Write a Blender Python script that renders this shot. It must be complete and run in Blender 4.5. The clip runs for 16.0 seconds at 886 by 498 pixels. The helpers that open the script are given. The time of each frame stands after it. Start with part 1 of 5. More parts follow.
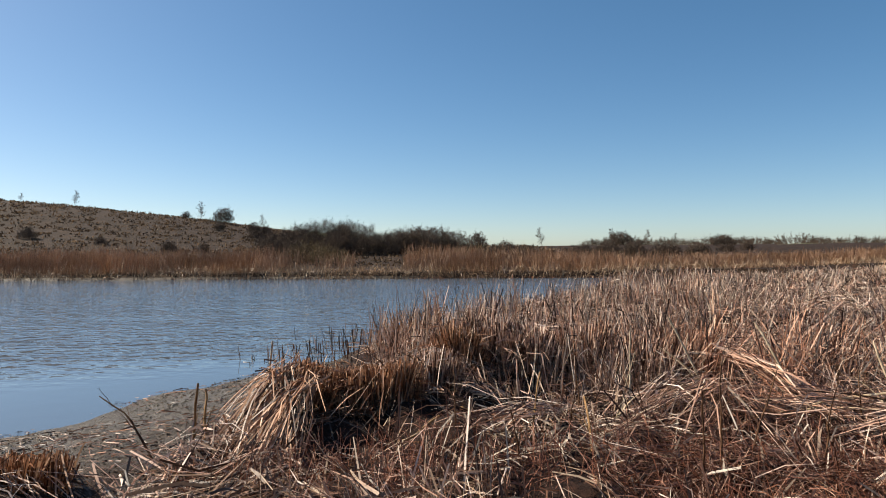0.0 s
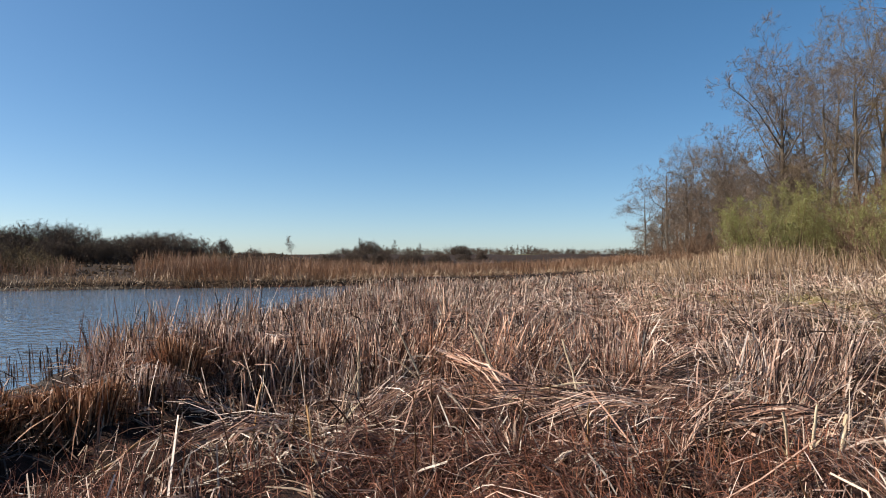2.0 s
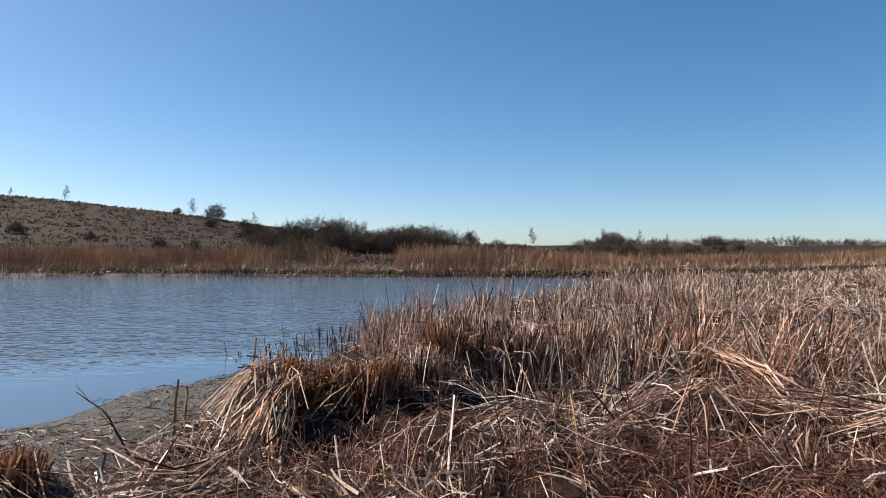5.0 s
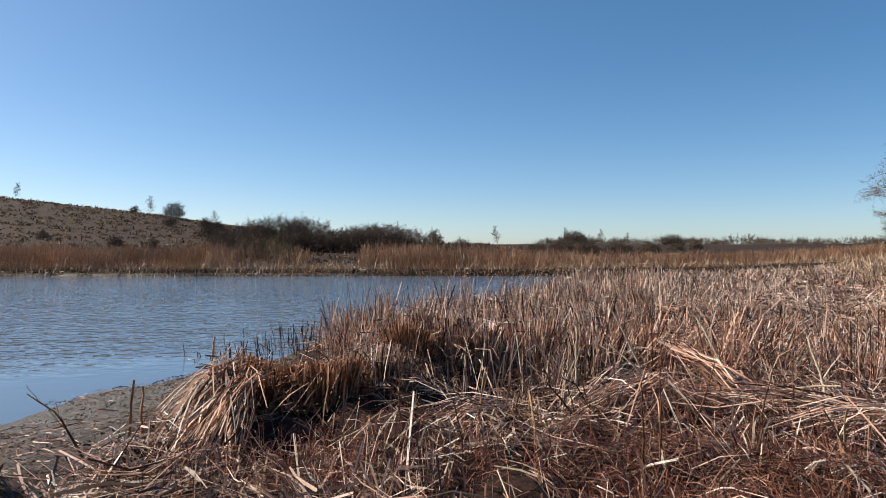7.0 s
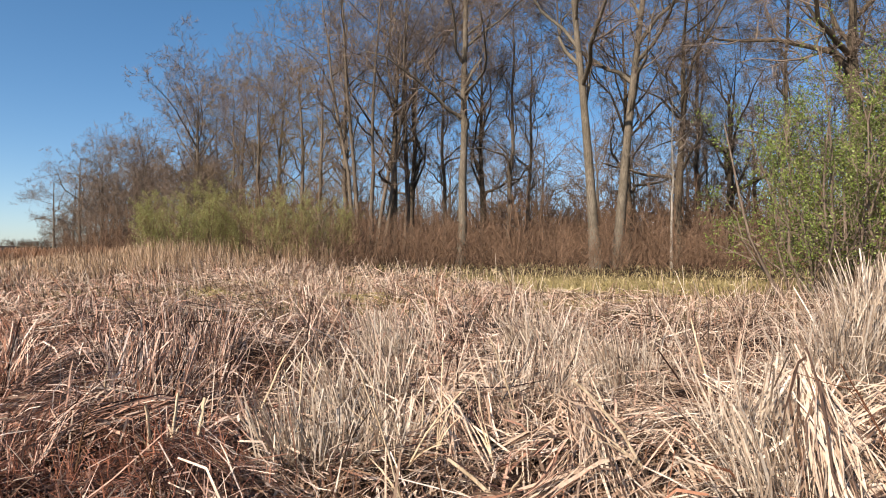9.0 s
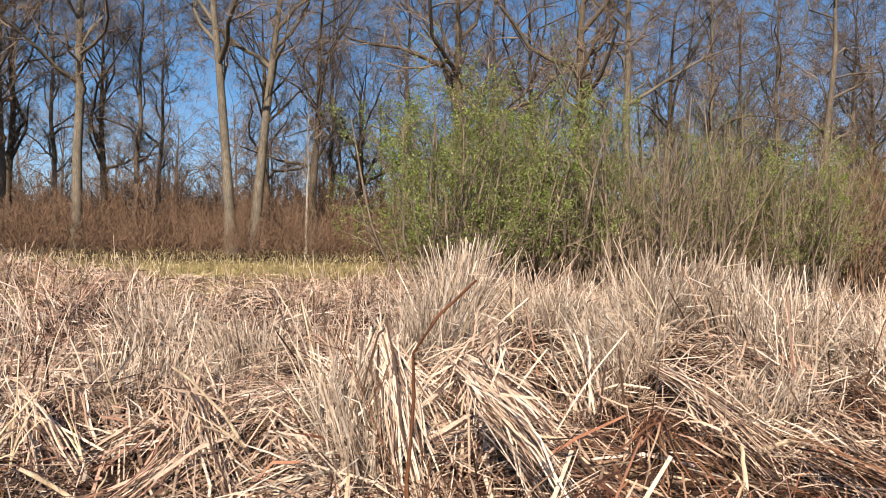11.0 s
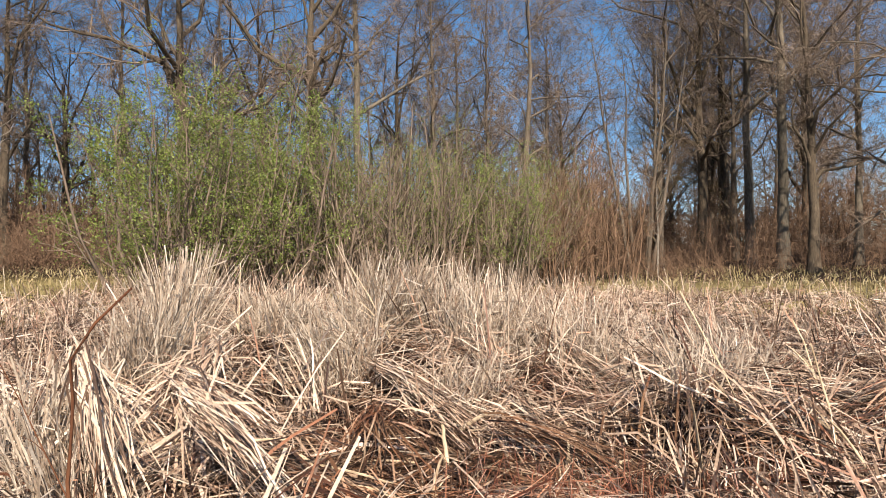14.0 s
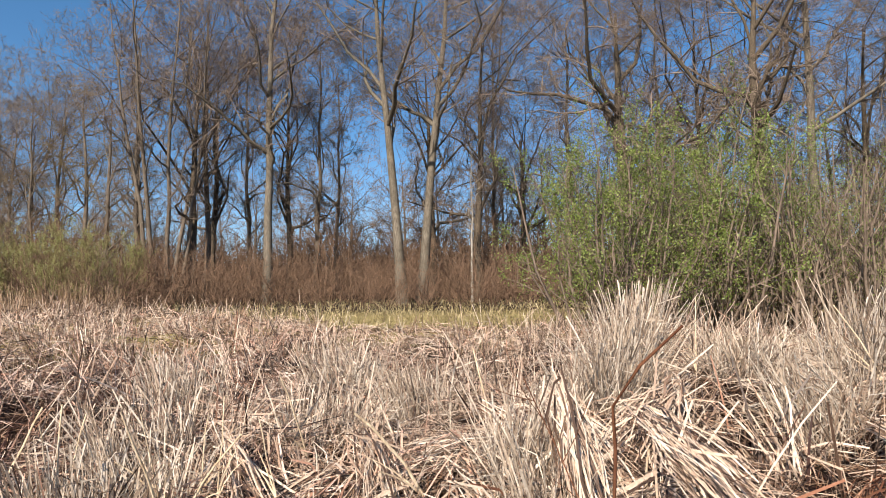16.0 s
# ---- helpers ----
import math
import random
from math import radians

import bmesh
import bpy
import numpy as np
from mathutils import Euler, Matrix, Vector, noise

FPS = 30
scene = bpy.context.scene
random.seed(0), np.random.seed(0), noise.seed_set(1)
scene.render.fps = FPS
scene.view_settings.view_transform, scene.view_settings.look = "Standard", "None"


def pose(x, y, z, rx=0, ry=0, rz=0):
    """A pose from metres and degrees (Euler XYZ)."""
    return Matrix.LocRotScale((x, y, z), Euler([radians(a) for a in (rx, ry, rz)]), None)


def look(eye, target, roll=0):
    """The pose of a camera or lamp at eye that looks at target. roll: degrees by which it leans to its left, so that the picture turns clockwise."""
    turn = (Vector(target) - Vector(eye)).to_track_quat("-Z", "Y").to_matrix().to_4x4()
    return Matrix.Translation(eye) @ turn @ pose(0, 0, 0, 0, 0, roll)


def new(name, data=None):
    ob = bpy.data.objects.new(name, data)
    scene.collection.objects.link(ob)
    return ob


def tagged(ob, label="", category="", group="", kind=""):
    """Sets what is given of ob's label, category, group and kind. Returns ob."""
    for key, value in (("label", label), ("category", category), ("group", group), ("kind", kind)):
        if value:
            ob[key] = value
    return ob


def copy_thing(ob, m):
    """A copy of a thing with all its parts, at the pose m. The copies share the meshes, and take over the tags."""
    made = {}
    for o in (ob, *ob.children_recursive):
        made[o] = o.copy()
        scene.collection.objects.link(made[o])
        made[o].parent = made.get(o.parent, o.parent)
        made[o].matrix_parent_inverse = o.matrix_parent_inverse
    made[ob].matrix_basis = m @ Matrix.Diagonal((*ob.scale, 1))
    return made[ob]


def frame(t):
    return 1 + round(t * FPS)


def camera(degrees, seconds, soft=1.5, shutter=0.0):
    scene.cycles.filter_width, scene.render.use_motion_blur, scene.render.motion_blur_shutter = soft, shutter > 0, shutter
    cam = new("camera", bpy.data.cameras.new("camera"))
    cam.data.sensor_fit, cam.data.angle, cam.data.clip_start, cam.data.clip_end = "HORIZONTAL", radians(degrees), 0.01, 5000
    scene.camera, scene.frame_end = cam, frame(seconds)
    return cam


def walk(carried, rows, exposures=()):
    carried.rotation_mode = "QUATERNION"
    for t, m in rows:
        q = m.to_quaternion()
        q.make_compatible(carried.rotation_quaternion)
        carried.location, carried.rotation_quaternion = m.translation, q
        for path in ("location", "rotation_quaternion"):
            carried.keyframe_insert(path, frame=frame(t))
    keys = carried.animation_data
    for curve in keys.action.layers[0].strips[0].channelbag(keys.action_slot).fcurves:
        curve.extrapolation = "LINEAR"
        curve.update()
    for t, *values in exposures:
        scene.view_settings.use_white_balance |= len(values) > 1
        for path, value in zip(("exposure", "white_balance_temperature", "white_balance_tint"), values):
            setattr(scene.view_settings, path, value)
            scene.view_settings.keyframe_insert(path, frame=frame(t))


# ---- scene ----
cam = camera(67.5, 16.0, soft=1.0)
PATH = [
    (0.00, pose(-0.045, -0.040, 1.617, 90.31, 0.32, 0.00)),
    (0.50, pose(-0.007, -0.028, 1.619, 90.19, 0.25, -3.65)),
    (1.00, pose(0.049, -0.024, 1.611, 90.22, 0.26, -11.08)),
    (1.50, pose(0.111, -0.059, 1.609, 90.42, 0.39, -17.66)),
    (2.00, pose(0.164, -0.024, 1.605, 91.01, 0.03, -21.22)),
    (2.50, pose(0.156, -0.032, 1.605, 91.43, -0.03, -21.62)),
    (3.00, pose(0.147, -0.034, 1.608, 91.41, 0.37, -21.70)),
    (3.50, pose(0.125, -0.028, 1.615, 91.31, 0.15, -19.27)),
    (4.00, pose(0.091, 0.001, 1.612, 91.37, 0.82, -13.21)),
    (4.50, pose(0.050, 0.030, 1.603, 90.80, 0.14, -6.67)),
    (4.70, pose(0.007, 0.044, 1.595, 90.40, -0.10, -4.50)),
    (5.75, pose(0.000, 0.000, 1.600, 90.10, 0.00, 6.00)),
    (6.80, pose(-0.006, -0.005, 1.590, 90.15, -0.15, 1.67)),
    (7.00, pose(0.034, -0.005, 1.590, 90.12, -0.10, -3.73)),
    (7.50, pose(0.152, -0.010, 1.581, 89.31, 0.67, -22.82)),
    (8.00, pose(0.168, -0.106, 1.602, 88.42, -0.59, -43.02)),
    (8.50, pose(0.262, -0.132, 1.626, 90.14, -0.86, -57.44)),
    (9.00, pose(0.444, -0.178, 1.604, 90.66, -0.41, -68.48)),
    (9.50, pose(0.443, -0.294, 1.594, 90.50, 0.66, -82.27)),
    (9.70, pose(0.438, -0.340, 1.601, 89.87, 0.55, -86.61)),
    (11.80, pose(0.343, -0.428, 1.591, 91.61, -0.60, -104.28)),
    (12.00, pose(0.287, -0.455, 1.599, 92.09, -0.33, -106.79)),
    (12.50, pose(0.256, -0.472, 1.603, 91.73, 0.18, -117.75)),
    (13.00, pose(0.179, -0.493, 1.606, 89.90, -0.27, -128.07)),
    (13.50, pose(0.132, -0.456, 1.601, 90.09, 0.74, -124.05)),
    (14.00, pose(0.181, -0.463, 1.596, 90.26, 0.81, -121.06)),
    (14.50, pose(0.294, -0.444, 1.594, 90.80, 1.07, -111.05)),
    (15.00, pose(0.407, -0.420, 1.589, 91.27, 0.23, -97.89)),
    (15.50, pose(0.488, -0.381, 1.592, 92.53, -0.03, -89.75)),
    (16.00, pose(0.450, -0.347, 1.592, 93.78, 0.63, -84.66)),
]
EXPOSURES = [(0.0, 0.72, 7150, 11), (2.0, 0.73, 6750, 11), (4.0, 0.73, 6500, 10), (7.0, 0.73, 6750, 12), (8.5, 0.82, 6950, 14), (9.5, 0.94, 7050, 15), (13.0, 0.93, 7150, 14), (16.0, 0.95, 6700, 12)]
walk(cam, PATH, EXPOSURES)

# ---- sky and sun ----
SUN_AZ, SUN_EL = radians(-71), radians(40)   # bearing clockwise from +y, height
sun_way = Vector((math.sin(SUN_AZ) * math.cos(SUN_EL), math.cos(SUN_AZ) * math.cos(SUN_EL), math.sin(SUN_EL)))
world = bpy.data.worlds.new("world")
scene.world = world
world.use_nodes = True
wn = world.node_tree
sky = wn.nodes.new("ShaderNodeTexSky")
sky.sky_type, sky.sun_disc = "NISHITA", False
sky.sun_elevation, sky.sun_rotation, sky.altitude = SUN_EL, SUN_AZ, 900
sky.air_density, sky.dust_density, sky.ozone_density = 0.75, 1.2, 3.3
tone = wn.nodes.new("ShaderNodeHueSaturation")
tone.inputs["Saturation"].default_value = 1.24
tone.inputs["Hue"].default_value = 0.4985
wn.links.new(sky.outputs[0], tone.inputs["Color"])
cool = wn.nodes.new("ShaderNodeMix")
cool.data_type, cool.blend_type = "RGBA", "MULTIPLY"
cool.inputs[0].default_value, cool.inputs[7].default_value = 1.0, (1.03, 1.03, 0.99, 1)
wn.links.new(tone.outputs[0], cool.inputs[6])
soft_sky = wn.nodes.new("ShaderNodeGamma")
soft_sky.inputs[1].default_value = 0.87
wn.links.new(cool.outputs[2], soft_sky.inputs[0])
wn.links.new(soft_sky.outputs[0], wn.nodes["Background"].inputs[0])
wn.nodes["Background"].inputs[1].default_value = 0.106
sun = new("sun", bpy.data.lights.new("sun", "SUN"))
sun.data.energy, sun.data.angle, sun.data.color = 5.0, radians(0.6), (1.0, 0.93, 0.82)
sun.matrix_world = look(sun_way * 100, (0, 0, 0))


# ---- materials ----
def material(name, rough=0.8, spec=0.3):
    m = bpy.data.materials.new(name)
    m.use_nodes = True
    b = m.node_tree.nodes["Principled BSDF"]
    b.inputs["Roughness"].default_value = rough
    b.inputs["Specular IOR Level"].default_value = spec
    return m, m.node_tree, b


def ramp(nt, stops, source):
    r = nt.nodes.new("ShaderNodeValToRGB")
    while len(r.color_ramp.elements) < len(stops):
        r.color_ramp.elements.new(0.5)
    for e, (p, c) in zip(r.color_ramp.elements, stops):
        e.position, e.color = p, (*c, 1)
    nt.links.new(source, r.inputs[0])
    return r.outputs[0]


def noise_node(nt, scale, detail=4.0, rough=0.6, vector=None):
    n = nt.nodes.new("ShaderNodeTexNoise")
    n.inputs["Scale"].default_value, n.inputs["Detail"].default_value = scale, detail
    n.inputs["Roughness"].default_value = rough
    if vector is None:
        g = nt.nodes.new("ShaderNodeNewGeometry")
        vector = g.outputs["Position"]
    nt.links.new(vector, n.inputs["Vector"])
    return n.outputs[0]


def mix(nt, kind, fac, a, b):
    n = nt.nodes.new("ShaderNodeMix")
    n.data_type, n.blend_type = "RGBA", kind
    for socket, value in ((n.inputs[0], fac), (n.inputs[6], a), (n.inputs[7], b)):
        if isinstance(value, (int, float)):
            socket.default_value = value
        elif isinstance(value, tuple):
            socket.default_value = (*value, 1)
        else:
            nt.links.new(value, socket)
    return n.outputs[2]


def bump(nt, b, height, strength, distance=0.01):
    n = nt.nodes.new("ShaderNodeBump")
    n.inputs["Strength"].default_value, n.inputs["Distance"].default_value = strength, distance
    nt.links.new(height, n.inputs["Height"])
    nt.links.new(n.outputs[0], b.inputs["Normal"])


def blade_material(name, stops, patch=(0.6, 1.15), patch_scale=0.5, tint=None, through_light=0.1, rough=0.5):
    """Dry or green leaves: a colour a blade, with broad patches and fine streaks."""
    m, nt, b = material(name, rough, 0.45)
    g = nt.nodes.new("ShaderNodeNewGeometry")
    c = ramp(nt, stops, g.outputs["Random Per Island"])
    big = noise_node(nt, patch_scale, 3)
    c = mix(nt, "MULTIPLY", 1.0, c, ramp(nt, [(0.3, (patch[0],) * 3), (0.7, (patch[1],) * 3)], big))
    if tint:
        where = ramp(nt, [(0.48, (0, 0, 0)), (0.66, (1, 1, 1))], noise_node(nt, tint[1], 3))
        c = mix(nt, "MIX", where, c, mix(nt, "MULTIPLY", 1.0, c, tint[0]))
    fine = noise_node(nt, 38.0, 3)
    c = mix(nt, "MULTIPLY", 1.0, c, ramp(nt, [(0.3, (0.72, 0.7, 0.68)), (0.65, (1.1, 1.1, 1.1))], fine))
    nt.links.new(c, b.inputs["Base Color"])
    t = nt.nodes.new("ShaderNodeBsdfTranslucent")
    nt.links.new(c, t.inputs[0])
    s = nt.nodes.new("ShaderNodeMixShader")
    s.inputs[0].default_value = through_light
    nt.links.new(b.outputs[0], s.inputs[1])
    nt.links.new(t.outputs[0], s.inputs[2])
    nt.links.new(s.outputs[0], nt.nodes["Material Output"].inputs[0])
    return m


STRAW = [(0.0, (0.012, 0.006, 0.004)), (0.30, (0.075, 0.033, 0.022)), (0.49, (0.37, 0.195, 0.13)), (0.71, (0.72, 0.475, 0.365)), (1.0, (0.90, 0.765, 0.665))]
PALE = [(0.0, (0.04, 0.021, 0.014)), (0.24, (0.22, 0.137, 0.095)), (0.46, (0.495, 0.343, 0.245)), (0.75, (0.705, 0.54, 0.415)), (1.0, (0.78, 0.665, 0.54))]
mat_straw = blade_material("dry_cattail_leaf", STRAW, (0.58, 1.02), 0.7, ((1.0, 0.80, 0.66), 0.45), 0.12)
mat_pale = blade_material("bleached_cattail_leaf", PALE, (0.58, 0.94), 0.6, None, 0.06)
mat_tuft_pale = blade_material("bleached_tuft_leaf", [(0.0, (0.22, 0.155, 0.11)), (0.4, (0.50, 0.395, 0.30)), (1.0, (0.74, 0.65, 0.545))], (0.75, 1.0), 0.6, None, 0.2)
mat_tuft = blade_material("orange_brown_cattail_leaf", [(0.0, (0.035, 0.016, 0.009)), (0.35, (0.16, 0.07, 0.036)), (0.65, (0.44, 0.215, 0.115)), (1.0, (0.73, 0.47, 0.31))], (0.7, 1.1), 1.4, None, 0.12)
mat_litter = blade_material("rotting_leaf_litter", [(0.0, (0.02, 0.011, 0.006)), (0.45, (0.10, 0.05, 0.026)), (0.75, (0.24, 0.13, 0.07)), (1.0, (0.58, 0.44, 0.31))], (0.55, 1.0), 0.8, ((1.15, 0.62, 0.45), 0.5))
mat_mat = blade_material("matted_brown_leaf", [(0.0, (0.035, 0.02, 0.012)), (0.5, (0.16, 0.088, 0.053)), (1.0, (0.42, 0.28, 0.185))], (0.6, 1.05), 0.9)
mat_rot = blade_material("red_brown_rotting_leaf", [(0.0, (0.03, 0.013, 0.008)), (0.5, (0.115, 0.046, 0.028)), (0.85, (0.24, 0.11, 0.07)), (1.0, (0.5, 0.33, 0.24))], (0.6, 1.05), 0.9)
mat_rust = blade_material("rusty_weed_stem", [(0.0, (0.06, 0.021, 0.013)), (0.5, (0.19, 0.063, 0.035)), (1.0, (0.36, 0.15, 0.085))], (0.8, 1.1), 1.0)
mat_gold = blade_material("golden_reed_stem", [(0.0, (0.20, 0.125, 0.072)), (0.5, (0.38, 0.25, 0.15)), (1.0, (0.56, 0.415, 0.275))], (0.7, 1.1), 0.25)
mat_far_reed = blade_material("russet_far_reed", [(0.0, (0.19, 0.088, 0.044)), (0.5, (0.34, 0.18, 0.098)), (1.0, (0.50, 0.31, 0.19))], (0.5, 1.05), 0.2)
mat_meadow = blade_material("pale_meadow_grass", [(0.0, (0.16, 0.13, 0.06)), (0.5, (0.29, 0.235, 0.115)), (1.0, (0.44, 0.36, 0.205))], (0.75, 1.1), 0.5)
mat_hill_grass = blade_material("dry_hill_grass", [(0.0, (0.045, 0.03, 0.02)), (0.5, (0.115, 0.077, 0.05)), (1.0, (0.24, 0.168, 0.108))], (0.5, 1.2), 0.6, None, 0.3, 0.9)
mat_leaf = blade_material("young_green_leaf", [(0.0, (0.105, 0.155, 0.035)), (0.5, (0.20, 0.265, 0.056)), (1.0, (0.315, 0.375, 0.105))], (0.8, 1.15), 0.8, None, 0.4)
mat_olive = blade_material("olive_willow_leaf", [(0.0, (0.21, 0.22, 0.07)), (0.5, (0.285, 0.29, 0.095)), (1.0, (0.38, 0.37, 0.15))], (0.8, 1.1), 0.6, None, 0.35)
mat_bud = blade_material("brown_bud_leaf", [(0.0, (0.12, 0.088, 0.055)), (0.5, (0.20, 0.145, 0.09)), (1.0, (0.28, 0.205, 0.13))], (0.8, 1.1), 0.6, None, 0.35)


def wood_material(name, dark, light, patch_scale=1.2):
    m, nt, b = material(name, 0.85, 0.2)
    g = nt.nodes.new("ShaderNodeNewGeometry")
    mp = nt.nodes.new("ShaderNodeMapping")
    mp.inputs["Scale"].default_value = (1, 1, 0.18)
    nt.links.new(g.outputs["Position"], mp.inputs[0])
    c = ramp(nt, [(0.3, dark), (0.7, light)], noise_node(nt, 22.0, 5, 0.65, mp.outputs[0]))
    c = mix(nt, "MULTIPLY", 1.0, c, ramp(nt, [(0.3, (0.7, 0.68, 0.62)), (0.7, (1.15, 1.12, 1.05))], noise_node(nt, patch_scale, 3)))
    isl = ramp(nt, [(0.0, (0.75, 0.75, 0.75)), (1.0, (1.2, 1.2, 1.2))], g.outputs["Random Per Island"])
    c = mix(nt, "MULTIPLY", 1.0, c, isl)
    nt.links.new(c, b.inputs["Base Color"])
    bump(nt, b, noise_node(nt, 30.0, 5, 0.7, mp.outputs[0]), 0.6, 0.03)
    return m


mat_bark = wood_material("grey_brown_bark", (0.075, 0.06, 0.049), (0.20, 0.165, 0.134))
mat_bark_dark = wood_material("dark_oak_bark", (0.045, 0.035, 0.027), (0.135, 0.107, 0.08))
mat_bark_pale = wood_material("pale_ash_bark", (0.075, 0.064, 0.053), (0.20, 0.173, 0.14))
mat_birch = wood_material("white_birch_bark", (0.13, 0.115, 0.1), (0.42, 0.385, 0.345), 4.0)
mat_twig = wood_material("brown_twigs", (0.125, 0.095, 0.078), (0.27, 0.21, 0.173))
mat_twig_red = wood_material("reddish_twigs", (0.105, 0.066, 0.046), (0.26, 0.168, 0.118))
mat_twig_dark = wood_material("dark_far_twigs", (0.06, 0.044, 0.036), (0.135, 0.1, 0.08))
mat_twig_olive = wood_material("olive_twigs", (0.12, 0.088, 0.05), (0.26, 0.195, 0.112))


def ground_material():
    m, nt, b = material("earth_and_litter", 0.9, 0.2)
    # wet soil, its colour darkened further to carry the shade between the reeds
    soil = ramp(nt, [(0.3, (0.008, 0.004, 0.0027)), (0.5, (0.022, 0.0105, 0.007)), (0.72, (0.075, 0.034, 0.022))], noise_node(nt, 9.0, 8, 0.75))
    dry = ramp(nt, [(0.3, (0.036, 0.022, 0.013)), (0.55, (0.08, 0.051, 0.03)), (0.75, (0.125, 0.083, 0.048))], noise_node(nt, 0.55, 10, 0.7))
    dry = mix(nt, "MULTIPLY", 1.0, dry, (0.36, 0.31, 0.29))
    green = ramp(nt, [(0.3, (0.16, 0.13, 0.055)), (0.7, (0.30, 0.24, 0.10))], noise_node(nt, 1.5, 8, 0.7))
    mud = ramp(nt, [(0.36, (0.025, 0.019, 0.014)), (0.5, (0.085, 0.07, 0.053)), (0.64, (0.19, 0.16, 0.125))], noise_node(nt, 24.0, 10, 0.85))
    g = nt.nodes.new("ShaderNodeNewGeometry")
    p = nt.nodes.new("ShaderNodeSeparateXYZ")
    nt.links.new(g.outputs["Position"], p.inputs[0])
    d = nt.nodes.new("ShaderNodeVectorMath")
    d.operation = "LENGTH"
    nt.links.new(g.outputs["Position"], d.inputs[0])

    def window(value, lo, hi):
        n = nt.nodes.new("ShaderNodeMapRange")
        n.inputs[1].default_value, n.inputs[2].default_value = lo, hi
        nt.links.new(value, n.inputs[0])
        return n.outputs[0]
    lee = nt.nodes.new("ShaderNodeMath")
    lee.operation = "MULTIPLY_ADD"
    lee.inputs[1].default_value = -0.62
    nt.links.new(p.outputs["Y"], lee.inputs[0])
    nt.links.new(p.outputs["X"], lee.inputs[2])
    side = nt.nodes.new("ShaderNodeMath")
    side.operation = "MULTIPLY"
    nt.links.new(window(d.outputs["Value"], 13.0, 16.0), side.inputs[0])
    nt.links.new(window(lee.outputs[0], 1.0, 5.0), side.inputs[1])
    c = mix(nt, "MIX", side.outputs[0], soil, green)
    dry = mix(nt, "MULTIPLY", 1.0, dry, ramp(nt, [(0.38, (0.35, 0.33, 0.3)), (0.62, (1.7, 1.65, 1.55))], noise_node(nt, 1.7, 6, 0.7)))
    c = mix(nt, "MIX", window(d.outputs["Value"], 24.0, 28.0), c, dry)
    low = nt.nodes.new("ShaderNodeMath")
    low.operation = "MULTIPLY"
    nt.links.new(window(p.outputs["Z"], 0.17, 0.12), low.inputs[0])
    nt.links.new(window(p.outputs["X"], -1.35, -1.9), low.inputs[1])
    wet = low.outputs[0]
    c = mix(nt, "MIX", wet, c, mud)
    far = ramp(nt, [(0.4, (0.16, 0.17, 0.06)), (0.6, (0.22, 0.18, 0.10))], noise_node(nt, 0.012, 3))
    c = mix(nt, "MIX", window(p.outputs["Y"], 130.0, 150.0), c, far)
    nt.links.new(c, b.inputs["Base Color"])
    r = nt.nodes.new("ShaderNodeMapRange")
    r.inputs[3].default_value, r.inputs[4].default_value = 0.92, 0.45
    nt.links.new(wet, r.inputs[0])
    nt.links.new(r.outputs[0], b.inputs["Roughness"])
    bump(nt, b, noise_node(nt, 16.0, 10, 0.75), 0.8, 0.05)
    return m


def water_material():
    m, nt, b = material("pond_water", 0.04, 0.5)
    b.inputs["Base Color"].default_value = (0.085, 0.115, 0.155, 1)
    b.inputs["IOR"].default_value = 1.33
    g = nt.nodes.new("ShaderNodeNewGeometry")

    def stretched(sx, sy, turn):
        mp = nt.nodes.new("ShaderNodeMapping")
        mp.inputs["Scale"].default_value = (sx, sy, 1.0)
        mp.inputs["Rotation"].default_value = (0, 0, turn)
        nt.links.new(g.outputs["Position"], mp.inputs[0])
        return mp.outputs[0]

    def between(value, a, z, lo, hi):
        n = nt.nodes.new("ShaderNodeMapRange")
        for k, v in zip((1, 2, 3, 4), (a, z, lo, hi)):
            n.inputs[k].default_value = v
        nt.links.new(value, n.inputs[0])
        return n.outputs[0]

    def times(a, c):
        n = nt.nodes.new("ShaderNodeMath")
        n.operation = "MULTIPLY"
        nt.links.new(a, n.inputs[0])
        nt.links.new(c, n.inputs[1])
        return n.outputs[0]
    h = noise_node(nt, 3.8, 2.0, 0.45, stretched(0.7, 1.0, 0.25))
    # gusts roughen the open water in streaks, the shallows by the shore lie calm
    gust = between(noise_node(nt, 1.0, 4, 0.6, stretched(0.16, 0.75, 0.12)), 0.34, 0.62, 0.45, 1.0)
    p = nt.nodes.new("ShaderNodeSeparateXYZ")
    nt.links.new(g.outputs["Position"], p.inputs[0])
    y = nt.nodes.new("ShaderNodeMath")
    y.operation = "MULTIPLY_ADD"
    y.inputs[1].default_value = -0.45
    nt.links.new(p.outputs["X"], y.inputs[0])
    nt.links.new(p.outputs["Y"], y.inputs[2])
    open_water = between(y.outputs[0], 10.0, 13.0, 0.02, 1.0)
    bn = nt.nodes.new("ShaderNodeBump")
    bn.inputs["Distance"].default_value = 0.085
    nt.links.new(times(gust, open_water), bn.inputs["Strength"])
    nt.links.new(h, bn.inputs["Height"])
    nt.links.new(bn.outputs[0], b.inputs["Normal"])
    return m


mat_ground, mat_water = ground_material(), water_material()


